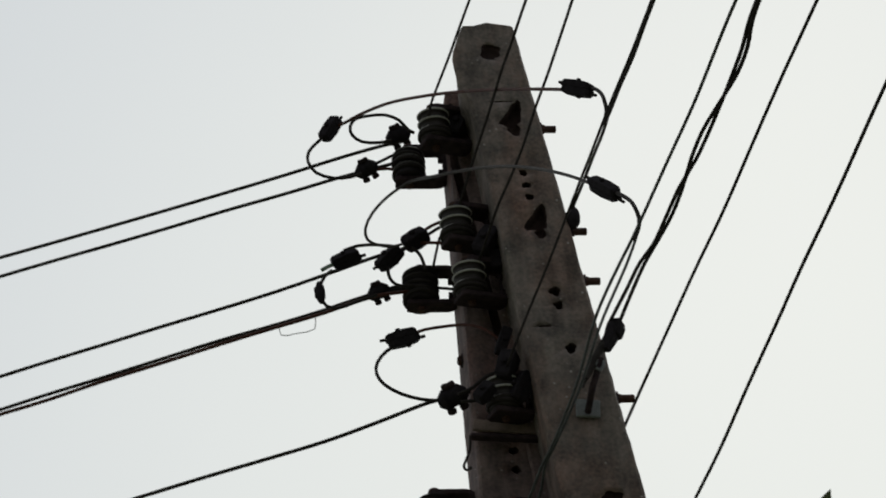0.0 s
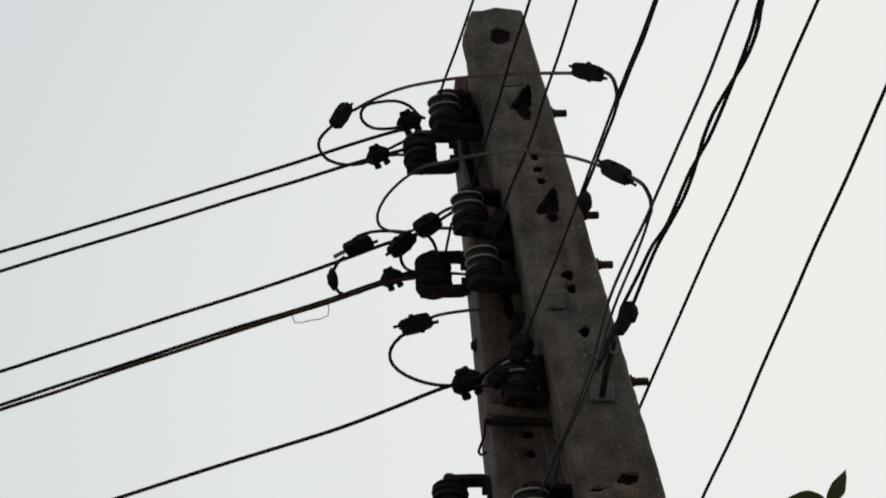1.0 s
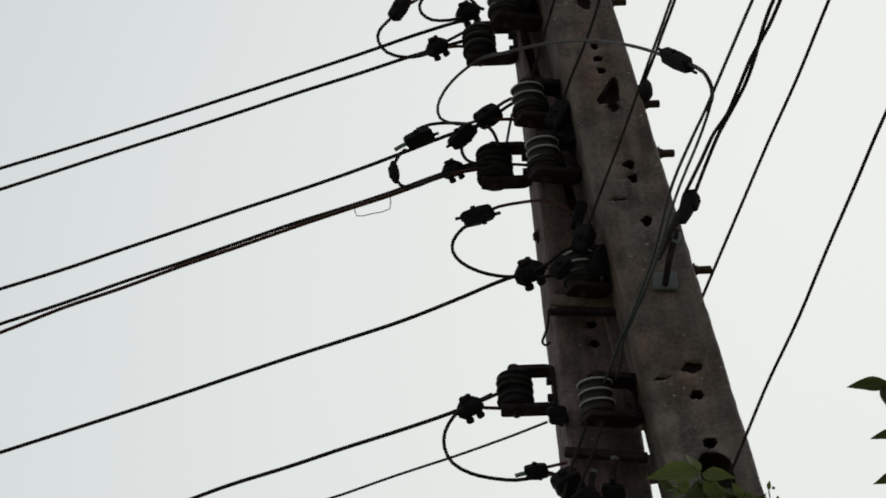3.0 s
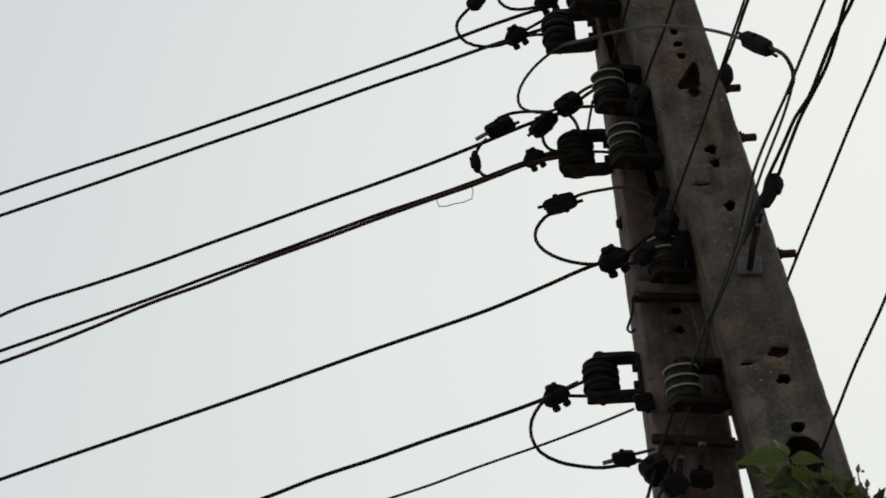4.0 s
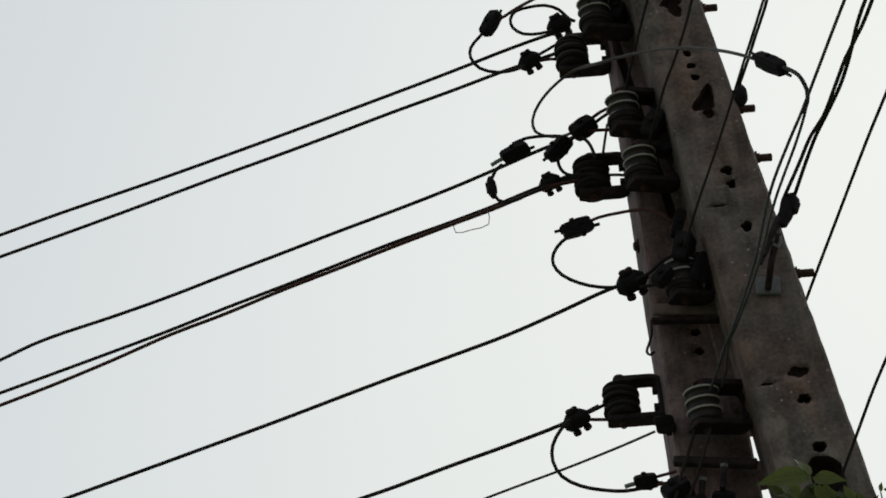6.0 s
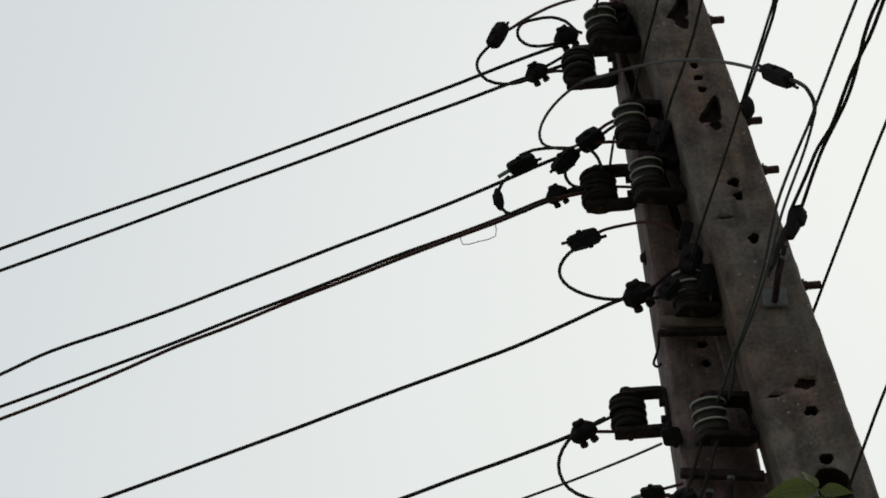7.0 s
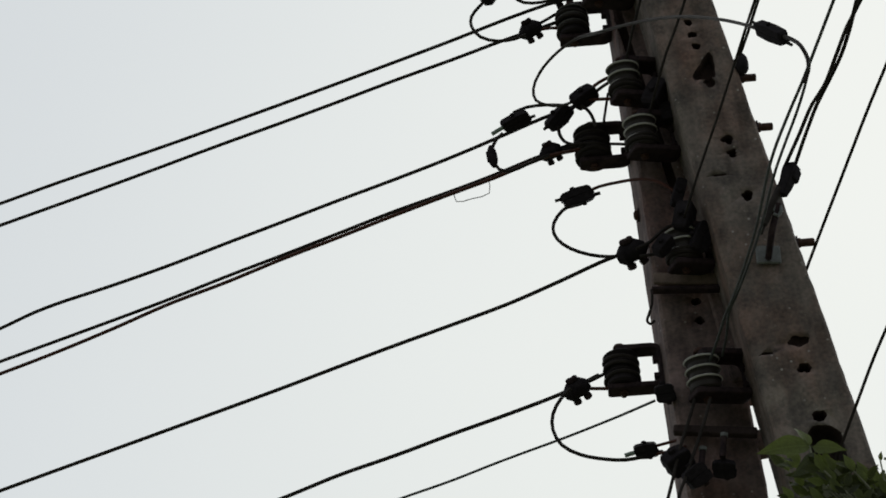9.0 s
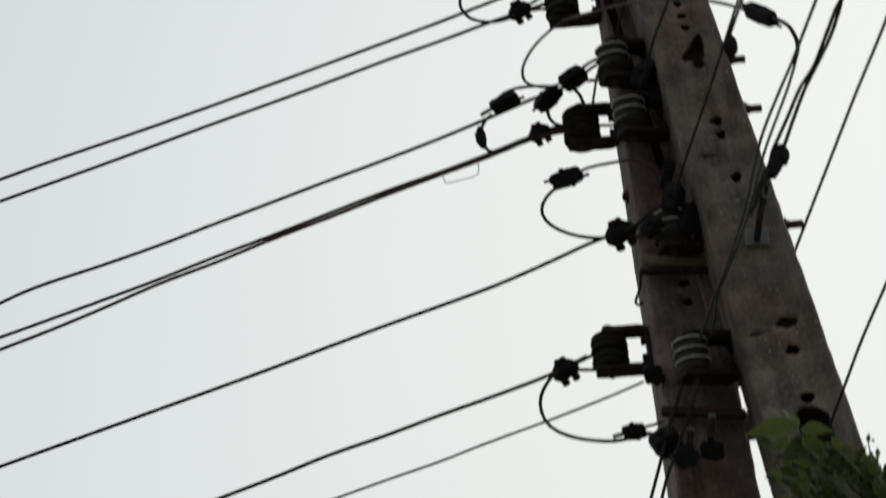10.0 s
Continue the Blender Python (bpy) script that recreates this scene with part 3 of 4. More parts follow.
def pod_connector(a, b, r, label):
    """A small spindle-shaped splice on a cable."""
    a, b = Vector(a), Vector(b)
    n = (b - a).length
    top = empty("cable_splice", frame_axes((a + b) / 2, b - a, (0.0, -0.59, 0.81)), label, "cable connector", "cable connectors")
    bm = bmesh.new()
    add_lathe(bm, pose(0, 0, 0, 0, 90, 0), [(r * 0.35, -n * 0.52), (r * 0.65, -n * 0.42), (r, -n * 0.22), (r * 1.04, n * 0.05), (r * 0.9, n * 0.26), (r * 0.6, n * 0.42), (r * 0.35, n * 0.52)], 10)
    part("sleeve", bm, M_PLAST, top)
    bm = bmesh.new()
    add_box(bm, Matrix.Translation((0, r * 0.9, 0)), n * 0.5, r * 0.5, r * 0.6, 0.002)
    part("latch", bm, M_PLAST, top, smooth=False)
    return top


def line_clamp(center, along, size, label="dark bolted clamp gripping the line beside the insulator"):
    """A rounded dead-end clamp with two crossing bolts."""
    m = frame_axes(center, along, (0.0, -0.59, 0.81))
    top = empty("line_clamp", m, label, "cable clamp", "line clamps")
    body = bmesh.new()
    add_lathe(body, pose(0, 0, 0, 0, 90, 0), [(size * 0.16, -size * 0.58), (size * 0.30, -size * 0.44), (size * 0.42, -size * 0.30), (size * 0.36, -size * 0.06), (size * 0.36, size * 0.06), (size * 0.42, size * 0.30), (size * 0.30, size * 0.44), (size * 0.16, size * 0.58)], 10)
    part("body", body, M_PLAST, top)
    for dx, tilt in ((-0.16, 8), (0.18, -10)):
        bm = bmesh.new()
        add_lathe(bm, pose(dx * size, 0, 0, 8, tilt, 0), [(size * 0.12, -size * 0.60), (size * 0.17, -size * 0.55), (size * 0.17, -size * 0.40), (size * 0.12, -size * 0.36), (size * 0.12, size * 0.36), (size * 0.17, size * 0.40), (size * 0.17, size * 0.52), (size * 0.11, size * 0.58)], 8)
        part("clamp_bolt", bm, M_IRON, top)
    return top


TAP = "black plastic tap connector joining two overhead cables"
tap_connector((-0.210, 6.050, 6.855), (-0.159, 6.050, 6.945), 0.047, TAP, 10)
tap_connector((0.436, 4.980, 6.051), (0.508, 4.930, 5.983), 0.043, TAP, -20)
tap_connector((0.467, 4.900, 5.667), (0.527, 4.840, 5.565), 0.041, TAP, 15)
tap_connector((-0.203, 6.050, 6.375), (-0.115, 6.050, 6.412), 0.046, TAP, 25, True, True)
tap_connector((-0.066, 6.050, 6.346), (0.001, 6.050, 6.421), 0.052, TAP, 0)
tap_connector((0.010, 6.000, 6.384), (0.084, 6.000, 6.431), 0.058, TAP, 30, False)
pod_connector((-0.236, 6.050, 6.240), (-0.241, 6.050, 6.315), 0.0145, "small black spindle-shaped splice on a jumper cable")
tap_connector((-0.060, 6.000, 6.040), (0.038, 6.000, 6.068), 0.052, TAP, -15)
tap_connector((0.044, 6.050, 5.229), (0.113, 6.050, 5.233), 0.044, TAP, 10, True, True)
line_clamp((0.019, 6.100, 6.896), (0.9, -0.2, 0.25), 0.066)
line_clamp((-0.083, 6.100, 6.772), (0.9, -0.2, 0.3), 0.062)
line_clamp((-0.070, 6.100, 6.302), (0.9, -0.2, 0.25), 0.058)
line_clamp((0.117, 6.000, 5.840), (0.9, -0.2, 0.25), 0.076)
line_clamp((-0.083, 6.100, 5.482), (0.9, -0.2, 0.3), 0.066)


# ---- lines that leave to the left, away from the camera ----
LEFT_LINE = "black insulated line running off from a side insulator"
cable([(0.053, 6.100, 6.877), (-0.021, 6.104, 6.867), (-0.145, 6.131, 6.857), (-0.326, 6.185, 6.847), (-0.509, 6.236, 6.837), (-0.693, 6.286, 6.827), (-0.880, 6.336, 6.817), (-1.260, 6.445, 6.807), (-1.648, 6.548, 6.797), (-1.844, 6.599, 6.787), (-2.519, 6.797, 6.777), (-8.277, 8.482, 6.751)], 0.0056, M_CABLE, LEFT_LINE, group="left lines")
cable([(0.006, 6.100, 6.790), (-0.082, 6.114, 6.780), (-0.170, 6.128, 6.770), (-0.332, 6.172, 6.760), (-0.512, 6.218, 6.750), (-0.696, 6.270, 6.740), (-0.881, 6.320, 6.730), (-1.067, 6.368, 6.720), (-1.450, 6.485, 6.710), (-1.842, 6.599, 6.700), (-2.513, 6.795, 6.690), (-8.272, 8.476, 6.665)], 0.0056, M_CABLE, LEFT_LINE, group="left lines")
cable([(0.064, 6.050, 6.432), (-0.082, 6.093, 6.425), (-0.187, 6.130, 6.417), (-0.363, 6.196, 6.409), (-0.541, 6.254, 6.401), (-0.722, 6.310, 6.394), (-0.904, 6.368, 6.386), (-1.089, 6.426, 6.378), (-1.277, 6.488, 6.371), (-1.465, 6.540, 6.363), (-1.654, 6.586, 6.355), (-1.730, 6.606, 6.348), (-1.850, 6.655, 6.340), (-2.546, 6.964, 6.332), (-8.027, 9.403, 6.314)], 0.0056, M_CABLE, LEFT_LINE, group="left lines")
cable([(0.022, 6.100, 6.310), (-0.079, 6.103, 6.301), (-0.252, 6.161, 6.292), (-0.373, 6.194, 6.283), (-0.549, 6.242, 6.274), (-0.727, 6.300, 6.265), (-0.908, 6.359, 6.256), (-1.091, 6.416, 6.247), (-1.277, 6.479, 6.238), (-1.465, 6.535, 6.228), (-1.849, 6.659, 6.219), (-2.509, 6.873, 6.210), (-8.214, 8.728, 6.187)], 0.0054, M_CABLE, LEFT_LINE, group="left lines")
cable([(0.020, 6.070, 6.275), (-0.079, 6.072, 6.267), (-0.251, 6.130, 6.258), (-0.372, 6.163, 6.250), (-0.547, 6.218, 6.242), (-0.725, 6.277, 6.233), (-0.906, 6.336, 6.225), (-1.089, 6.403, 6.217), (-1.274, 6.461, 6.208), (-1.466, 6.539, 6.200), (-1.659, 6.611, 6.192), (-1.852, 6.673, 6.183), (-2.517, 6.906, 6.175), (-8.179, 8.891, 6.154)], 0.0056, M_CABLE_R, "black insulated line tinted for a red colour fringe, twisted loosely round a neighbour", group="left lines")
cable([(0.202, 6.000, 5.862), (0.081, 6.024, 5.853), (0.023, 6.036, 5.844), (-0.076, 6.077, 5.835), (-0.244, 6.148, 5.826), (-0.412, 6.200, 5.816), (-0.582, 6.251, 5.807), (-0.755, 6.307, 5.798), (-0.930, 6.365, 5.789), (-1.288, 6.489, 5.780), (-1.848, 6.688, 5.771), (-2.497, 6.924, 5.762), (-8.135, 8.975, 5.738)], 0.0056, M_CABLE, LEFT_LINE, group="left lines")
cable([(-0.019, 6.100, 5.519), (-0.117, 6.140, 5.504), (-0.280, 6.191, 5.490), (-0.444, 6.234, 5.476), (-0.610, 6.281, 5.461), (-0.777, 6.323, 5.447), (-0.948, 6.383, 5.433), (-1.857, 6.748, 5.419), (-7.424, 8.984, 5.392)], 0.0056, M_CABLE, LEFT_LINE, group="left lines")
cable([(0.121, 6.000, 5.351), (0.027, 6.028, 5.337), (-0.131, 6.081, 5.323), (-0.210, 6.090, 5.308), (-0.321, 6.115, 5.294), (-0.450, 6.153, 5.280), (-0.595, 6.186, 5.265), (-1.289, 6.450, 5.251), (-6.898, 8.579, 5.216)], 0.0036, M_CABLE_G, "thin grey green wire leaving the pole's iron clamp", group="left lines")

# ---- lines that come from the front insulators over the camera ----
FRONT_LINE = "black overhead line tied to a front insulator"
cable([(0.109, 5.880, 6.753), (0.120, 5.806, 6.753), (0.149, 5.706, 6.753), (0.176, 5.617, 6.753), (0.227, 5.436, 6.753), (0.315, 5.133, 6.753), (1.986, -0.629, 6.753)], 0.0039, M_CABLE, FRONT_LINE, group="front lines")
cable([(0.175, 5.880, 6.410), (0.210, 5.721, 6.410), (0.241, 5.590, 6.410), (0.272, 5.463, 6.410), (0.307, 5.306, 6.410), (0.338, 5.187, 6.410), (0.361, 5.092, 6.410), (0.434, 4.808, 6.410), (1.843, -1.024, 6.410)], 0.0040, M_CABLE, FRONT_LINE, group="front lines")
cable([(0.217, 5.880, 6.209), (0.282, 5.612, 6.209), (0.307, 5.533, 6.209), (0.348, 5.387, 6.209), (0.383, 5.230, 6.209), (0.411, 5.121, 6.209), (0.434, 5.024, 6.209), (0.464, 4.893, 6.209), (0.527, 4.620, 6.209), (1.960, -1.206, 6.209)], 0.0039, M_CABLE, FRONT_LINE, group="front lines")
cable([(0.256, 5.880, 5.811), (0.314, 5.643, 5.811), (0.376, 5.408, 5.811), (0.437, 5.162, 5.811), (0.458, 5.076, 5.811), (0.482, 4.981, 5.811), (0.521, 4.822, 5.811), (0.545, 4.729, 5.811), (0.574, 4.623, 5.811), (0.604, 4.501, 5.811), (0.666, 4.242, 5.811), (2.123, -1.579, 5.811)], 0.0036, M_CABLE, FRONT_LINE, group="front lines")
cable([(0.514, 4.839, 5.794), (0.527, 4.799, 5.794), (0.548, 4.715, 5.794), (0.579, 4.605, 5.794), (0.609, 4.474, 5.794), (0.671, 4.226, 5.794), (2.162, -1.586, 5.794)], 0.0042, M_CABLE, "black tap cable lying along an overhead line", group="front lines")
cable([(0.441, 5.174, 5.811), (0.467, 5.077, 5.811), (0.490, 4.983, 5.811), (0.514, 4.890, 5.811), (0.524, 4.839, 5.811)], 0.0041, M_CABLE, "black tap cable lying along an overhead line", group="front lines")
# these two lowest lines take the raised tone, as cables catching light
cable([(0.270, 5.880, 5.364), (0.302, 5.752, 5.364), (0.322, 5.662, 5.364), (0.348, 5.573, 5.364), (0.409, 5.311, 5.364), (0.456, 5.025, 5.364), (0.504, 4.846, 5.364), (0.531, 4.757, 5.364), (0.562, 4.643, 5.364), (0.607, 4.475, 5.364), (0.657, 4.290, 5.364), (0.697, 4.117, 5.364), (0.716, 4.036, 5.364), (0.773, 3.812, 5.364), (2.192, -2.018, 5.364)], 0.0039, M_CABLE_G, FRONT_LINE, group="front lines")
cable([(0.308, 5.860, 5.372), (0.323, 5.769, 5.372), (0.333, 5.660, 5.372), (0.354, 5.591, 5.372), (0.420, 5.330, 5.372), (0.466, 5.081, 5.372), (0.522, 4.859, 5.372), (0.541, 4.769, 5.372), (0.549, 4.716, 5.372)], 0.0036, M_CABLE_G, FRONT_LINE, group="front lines")
cable([(0.543, 5.700, 5.829), (0.587, 5.557, 5.829), (0.622, 5.438, 5.829), (0.654, 5.367, 5.829), (0.685, 5.251, 5.829), (0.712, 5.146, 5.829), (0.728, 5.100, 5.829), (0.738, 5.036, 5.829), (0.762, 4.932, 5.829), (0.797, 4.836, 5.829), (0.835, 4.735, 5.829), (0.856, 4.638, 5.829), (0.863, 4.542, 5.829), (0.918, 4.307, 5.829), (2.476, -1.487, 5.829)], 0.0052, M_CABLE, "thick black twisted service cable held by a clamp", group="front lines")
cable([(0.574, 5.700, 5.835), (0.608, 5.555, 5.835), (0.636, 5.448, 5.835), (0.661, 5.376, 5.835), (0.699, 5.260, 5.835), (0.722, 5.155, 5.835), (0.730, 5.107, 5.835), (0.752, 5.045, 5.835), (0.780, 4.941, 5.835), (0.803, 4.844, 5.835), (0.826, 4.740, 5.835), (0.845, 4.643, 5.835), (0.857, 4.548, 5.835), (0.912, 4.312, 5.835), (2.328, -1.518, 5.835)], 0.0052, M_CABLE, "thick black twisted service cable held by a clamp", group="front lines")
cable([(0.560, 5.980, 5.652), (0.600, 5.812, 5.652), (0.668, 5.533, 5.652), (0.736, 5.256, 5.652), (0.794, 5.035, 5.652), (0.850, 4.793, 5.652), (0.904, 4.562, 5.652), (0.953, 4.366, 5.652), (1.013, 4.124, 5.652), (2.435, -1.705, 5.652)], 0.0043, M_CABLE, "black overhead line passing behind the pole", group="front lines")
cable([(0.541, 5.815, 4.985), (0.596, 5.543, 4.985), (0.636, 5.347, 4.985), (0.701, 5.074, 4.985), (0.753, 4.820, 4.985), (0.802, 4.593, 4.985), (0.839, 4.414, 4.985), (0.893, 4.177, 4.985), (0.946, 3.922, 4.985), (1.045, 3.468, 4.985), (2.318, -2.395, 4.985)], 0.0041, M_CABLE, "black overhead line crossing in front of the pole", group="front lines")

# ---- loops between the lines ----
JUMP = "short looping black jumper cable between two connectors"
def jumper(points, r=0.005, material=None, label=JUMP):
    return cable(points, r, material or M_CABLE, label, "jumper_cable", "cable", "jumper loops", 0.0, 0, 0.02)


jumper([(-0.177, 6.050, 6.906), (-0.147, 6.050, 6.917), (-0.102, 6.000, 6.900), (-0.013, 5.900, 6.851), (0.119, 5.700, 6.696), (0.242, 5.500, 6.522), (0.363, 5.220, 6.264), (0.446, 4.980, 6.039)], 0.0048, M_CABLE_R, "long red-fringed black jumper cable arching across the pole")
jumper([(0.502, 4.940, 6.004), (0.515, 4.900, 5.959), (0.522, 4.839, 5.874), (0.524, 4.839, 5.833), (0.515, 4.839, 5.801)])
jumper([(-0.197, 6.050, 6.879), (-0.228, 6.050, 6.848), (-0.253, 6.050, 6.815), (-0.257, 6.050, 6.777), (-0.233, 6.050, 6.730), (-0.183, 6.050, 6.705), (-0.133, 6.050, 6.704), (-0.098, 6.050, 6.715)])
jumper([(-0.002, 6.050, 6.837), (-0.040, 6.050, 6.832), (-0.091, 6.050, 6.840), (-0.120, 6.050, 6.870), (-0.124, 6.050, 6.905), (-0.107, 6.050, 6.933), (-0.068, 6.050, 6.942), (-0.016, 6.050, 6.941), (0.025, 6.050, 6.916), (0.051, 6.050, 6.874), (0.068, 6.050, 6.861)])
jumper([(0.481, 4.900, 5.652), (0.448, 4.960, 5.727), (0.399, 5.100, 5.873), (0.316, 5.340, 6.102), (0.221, 5.580, 6.306), (0.114, 5.760, 6.441), (0.033, 5.900, 6.538), (-0.028, 5.950, 6.532), (-0.073, 6.000, 6.518), (-0.096, 6.000, 6.463), (-0.092, 6.000, 6.420), (-0.063, 6.000, 6.398), (-0.023, 6.000, 6.388), (0.019, 6.000, 6.398)], 0.0045, M_CABLE_W, "long jumper cable toned light for its highlight, looping across the pole")
jumper([(0.515, 4.860, 5.597), (0.533, 4.800, 5.531), (0.545, 4.725, 5.439), (0.552, 4.725, 5.404), (0.547, 4.725, 5.370), (0.533, 4.725, 5.341)])
jumper([(-0.164, 6.050, 6.426), (-0.122, 6.050, 6.440), (-0.064, 6.050, 6.438), (-0.007, 6.050, 6.426)])
jumper([(-0.201, 6.050, 6.356), (-0.223, 6.050, 6.335), (-0.240, 6.050, 6.298)])
jumper([(-0.235, 6.050, 6.256), (-0.223, 6.050, 6.228), (-0.191, 6.050, 6.216), (-0.142, 6.050, 6.232), (-0.075, 6.050, 6.255)])
jumper([(-0.038, 6.050, 6.353), (-0.038, 6.050, 6.324), (-0.027, 6.050, 6.296), (-0.005, 6.050, 6.281), (0.033, 6.050, 6.279)])
jumper([(0.062, 6.000, 6.429), (0.097, 6.000, 6.455), (0.139, 6.000, 6.470), (0.171, 6.000, 6.456)], 0.005, M_CABLE_R, "red-fringed black cable tying a connector to its insulator")
jumper([(0.060, 6.000, 6.404), (0.104, 6.000, 6.437), (0.142, 6.000, 6.459)])
jumper([(0.060, 6.000, 6.394), (0.101, 6.000, 6.391), (0.141, 6.000, 6.381), (0.164, 6.000, 6.361)], 0.005, M_CABLE_R, "red-fringed black cable tying a connector to its insulator")
jumper([(0.026, 6.000, 6.387), (0.049, 6.000, 6.363), (0.061, 6.000, 6.337), (0.069, 6.000, 6.294)])
jumper([(0.091, 6.050, 6.335), (0.103, 6.050, 6.387), (0.118, 6.050, 6.449)], 0.004)
jumper([(0.013, 6.000, 6.066), (0.054, 6.000, 6.080), (0.110, 6.000, 6.086), (0.173, 5.950, 6.048), (0.225, 5.920, 6.002), (0.264, 5.920, 5.959)], 0.0046, M_CABLE_R, "red-fringed black jumper cable reaching round the pole")
jumper([(-0.025, 6.000, 6.034), (-0.058, 6.000, 6.014), (-0.086, 6.000, 5.976), (-0.090, 6.000, 5.939), (-0.070, 6.000, 5.900), (-0.025, 6.000, 5.864), (0.029, 6.000, 5.841), (0.075, 6.000, 5.833), (0.110, 6.000, 5.835)])
jumper([(0.130, 5.950, 5.813), (0.171, 5.950, 5.831), (0.205, 5.950, 5.861), (0.245, 5.950, 5.878), (0.283, 5.950, 5.858)], 0.0048)
jumper([(0.136, 5.950, 5.787), (0.183, 5.950, 5.788), (0.229, 5.950, 5.787)], 0.0048)
jumper([(-0.070, 6.100, 6.784), (-0.028, 6.100, 6.806), (0.011, 6.100, 6.826), (0.043, 6.100, 6.834)], 0.0048)
jumper([(-0.071, 6.100, 6.768), (-0.021, 6.100, 6.769), (0.029, 6.100, 6.757)], 0.0048, M_CABLE_R, "red-fringed black cable tying a connector to its insulator")
jumper([(-0.058, 6.100, 6.307), (-0.016, 6.100, 6.319), (0.041, 6.100, 6.317)], 0.0048)
jumper([(-0.059, 6.100, 6.292), (-0.010, 6.100, 6.297), (0.043, 6.100, 6.296)], 0.0048, M_CABLE_R, "red-fringed black cable tying a connector to its insulator")
jumper([(0.098, 6.100, 6.303), (0.131, 6.100, 6.297), (0.163, 6.100, 6.289)], 0.0044)
jumper([(-0.080, 6.100, 5.493), (-0.040, 6.100, 5.505), (0.000, 6.100, 5.521), (0.025, 6.100, 5.528)], 0.0048)
jumper([(-0.081, 6.100, 5.486), (-0.036, 6.100, 5.477), (0.018, 6.100, 5.469)], 0.0048, M_CABLE_R, "red-fringed black cable tying a connector to its insulator")
jumper([(-0.099, 6.050, 5.455), (-0.129, 6.050, 5.427), (-0.155, 6.050, 5.382), (-0.160, 6.050, 5.333), (-0.141, 6.050, 5.282), (-0.095, 6.050, 5.245), (-0.030, 6.050, 5.221), (0.022, 6.050, 5.211), (0.067, 6.050, 5.213)])
jumper([(0.078, 6.050, 5.236), (0.116, 6.050, 5.243), (0.155, 6.050, 5.249), (0.184, 5.980, 5.220)], 0.0042, M_CABLE_R, "red-fringed black cable tying a connector to its insulator")
jumper([(0.076, 6.050, 5.223), (0.113, 6.050, 5.217), (0.151, 6.050, 5.222), (0.180, 5.980, 5.186)], 0.0042, M_CABLE_R, "red-fringed black cable tying a connector to its insulator")
jumper([(0.222, 5.900, 5.278), (0.193, 5.900, 5.204), (0.162, 5.900, 5.131), (0.138, 5.900, 5.059), (0.115, 5.900, 4.995), (0.083, 5.900, 4.908)], 0.0046, M_CABLE, "black cable hanging down the pole from an insulator")
jumper([(0.261, 5.880, 5.260), (0.233, 5.880, 5.186), (0.201, 5.880, 5.113), (0.173, 5.880, 5.050), (0.144, 5.880, 4.987), (0.111, 5.880, 4.893)], 0.0046, M_CABLE, "black cable hanging down the pole from an insulator")
jumper([(0.156, 6.000, 5.707), (0.151, 6.000, 5.660), (0.137, 6.000, 5.624), (0.131, 6.000, 5.606), (0.139, 6.000, 5.595), (0.151, 6.000, 5.604)], 0.004, M_CABLE, "bent black wire end hanging beside the pole")
cable([(-0.369, 6.204, 6.290), (-0.364, 6.204, 6.249), (-0.317, 6.184, 6.237), (-0.264, 6.165, 6.234), (-0.262, 6.165, 6.290)], 0.0014, M_GALV, "thin pale bent tie wire hanging under a line", "tie_wire", "wire")

# ---- iron and plastic fittings between the two poles ----
def flat_bar(a, b, high, thick, material, label, bolts=2):
    a, b = Vector(a), Vector(b)
    m = frame_axes((a + b) / 2, b - a, (0, 0, 1))
    top = empty("steel_band", m, label, "steel band", "pole bands")
    n = (b - a).length
    bm = bmesh.new()
    add_box(bm, Matrix.Identity(4), n, thick, high, 0.003)
    part("bar", bm, material, top, smooth=False)
    for k in range(bolts):
        bm = bmesh.new()
        add_hex(bm, pose((k + 0.5) / bolts * n - n / 2, -thick / 2 - 0.004, 0, 90, 0, 0), 0.012, 0.010)
        part("bolt_head", bm, M_RUST, top)
    return top


flat_bar((0.164, 5.970, 5.721), (0.337, 5.970, 5.692), 0.036, 0.012, M_RUSTY_BAR, "wide reddish steel band across the upright pole", 0)
flat_bar((0.155, 5.960, 5.677), (0.337, 5.960, 5.651), 0.012, 0.026, M_IRON, "dark iron angle bar under the steel band", 0)
flat_bar((0.156, 5.960, 5.228), (0.370, 5.960, 5.186), 0.024, 0.024, M_BAND, "dark iron band clamping the two poles together", 0)


def eye_bolt(a, b, label):
    a, b = Vector(a), Vector(b)
    m = frame_axes(a, b - a, (0.2, -0.6, 0.8))
    top = empty("eye_bolt", m, label, "bolt", "pole bolts")
    n = (b - a).length
    bm = bmesh.new()
    add_tube(bm, [Vector((n * k / 5, 0, 0)) for k in range(6)], 0.0085, 10)
    part("shank", bm, M_IRON, top)
    bm = bmesh.new()
    add_hex(bm, pose(0.004, 0, 0, 0, 90, 0), 0.0115, 0.010)
    part("nut", bm, M_GALV, top, "dull steel nut at the tip")
    return top


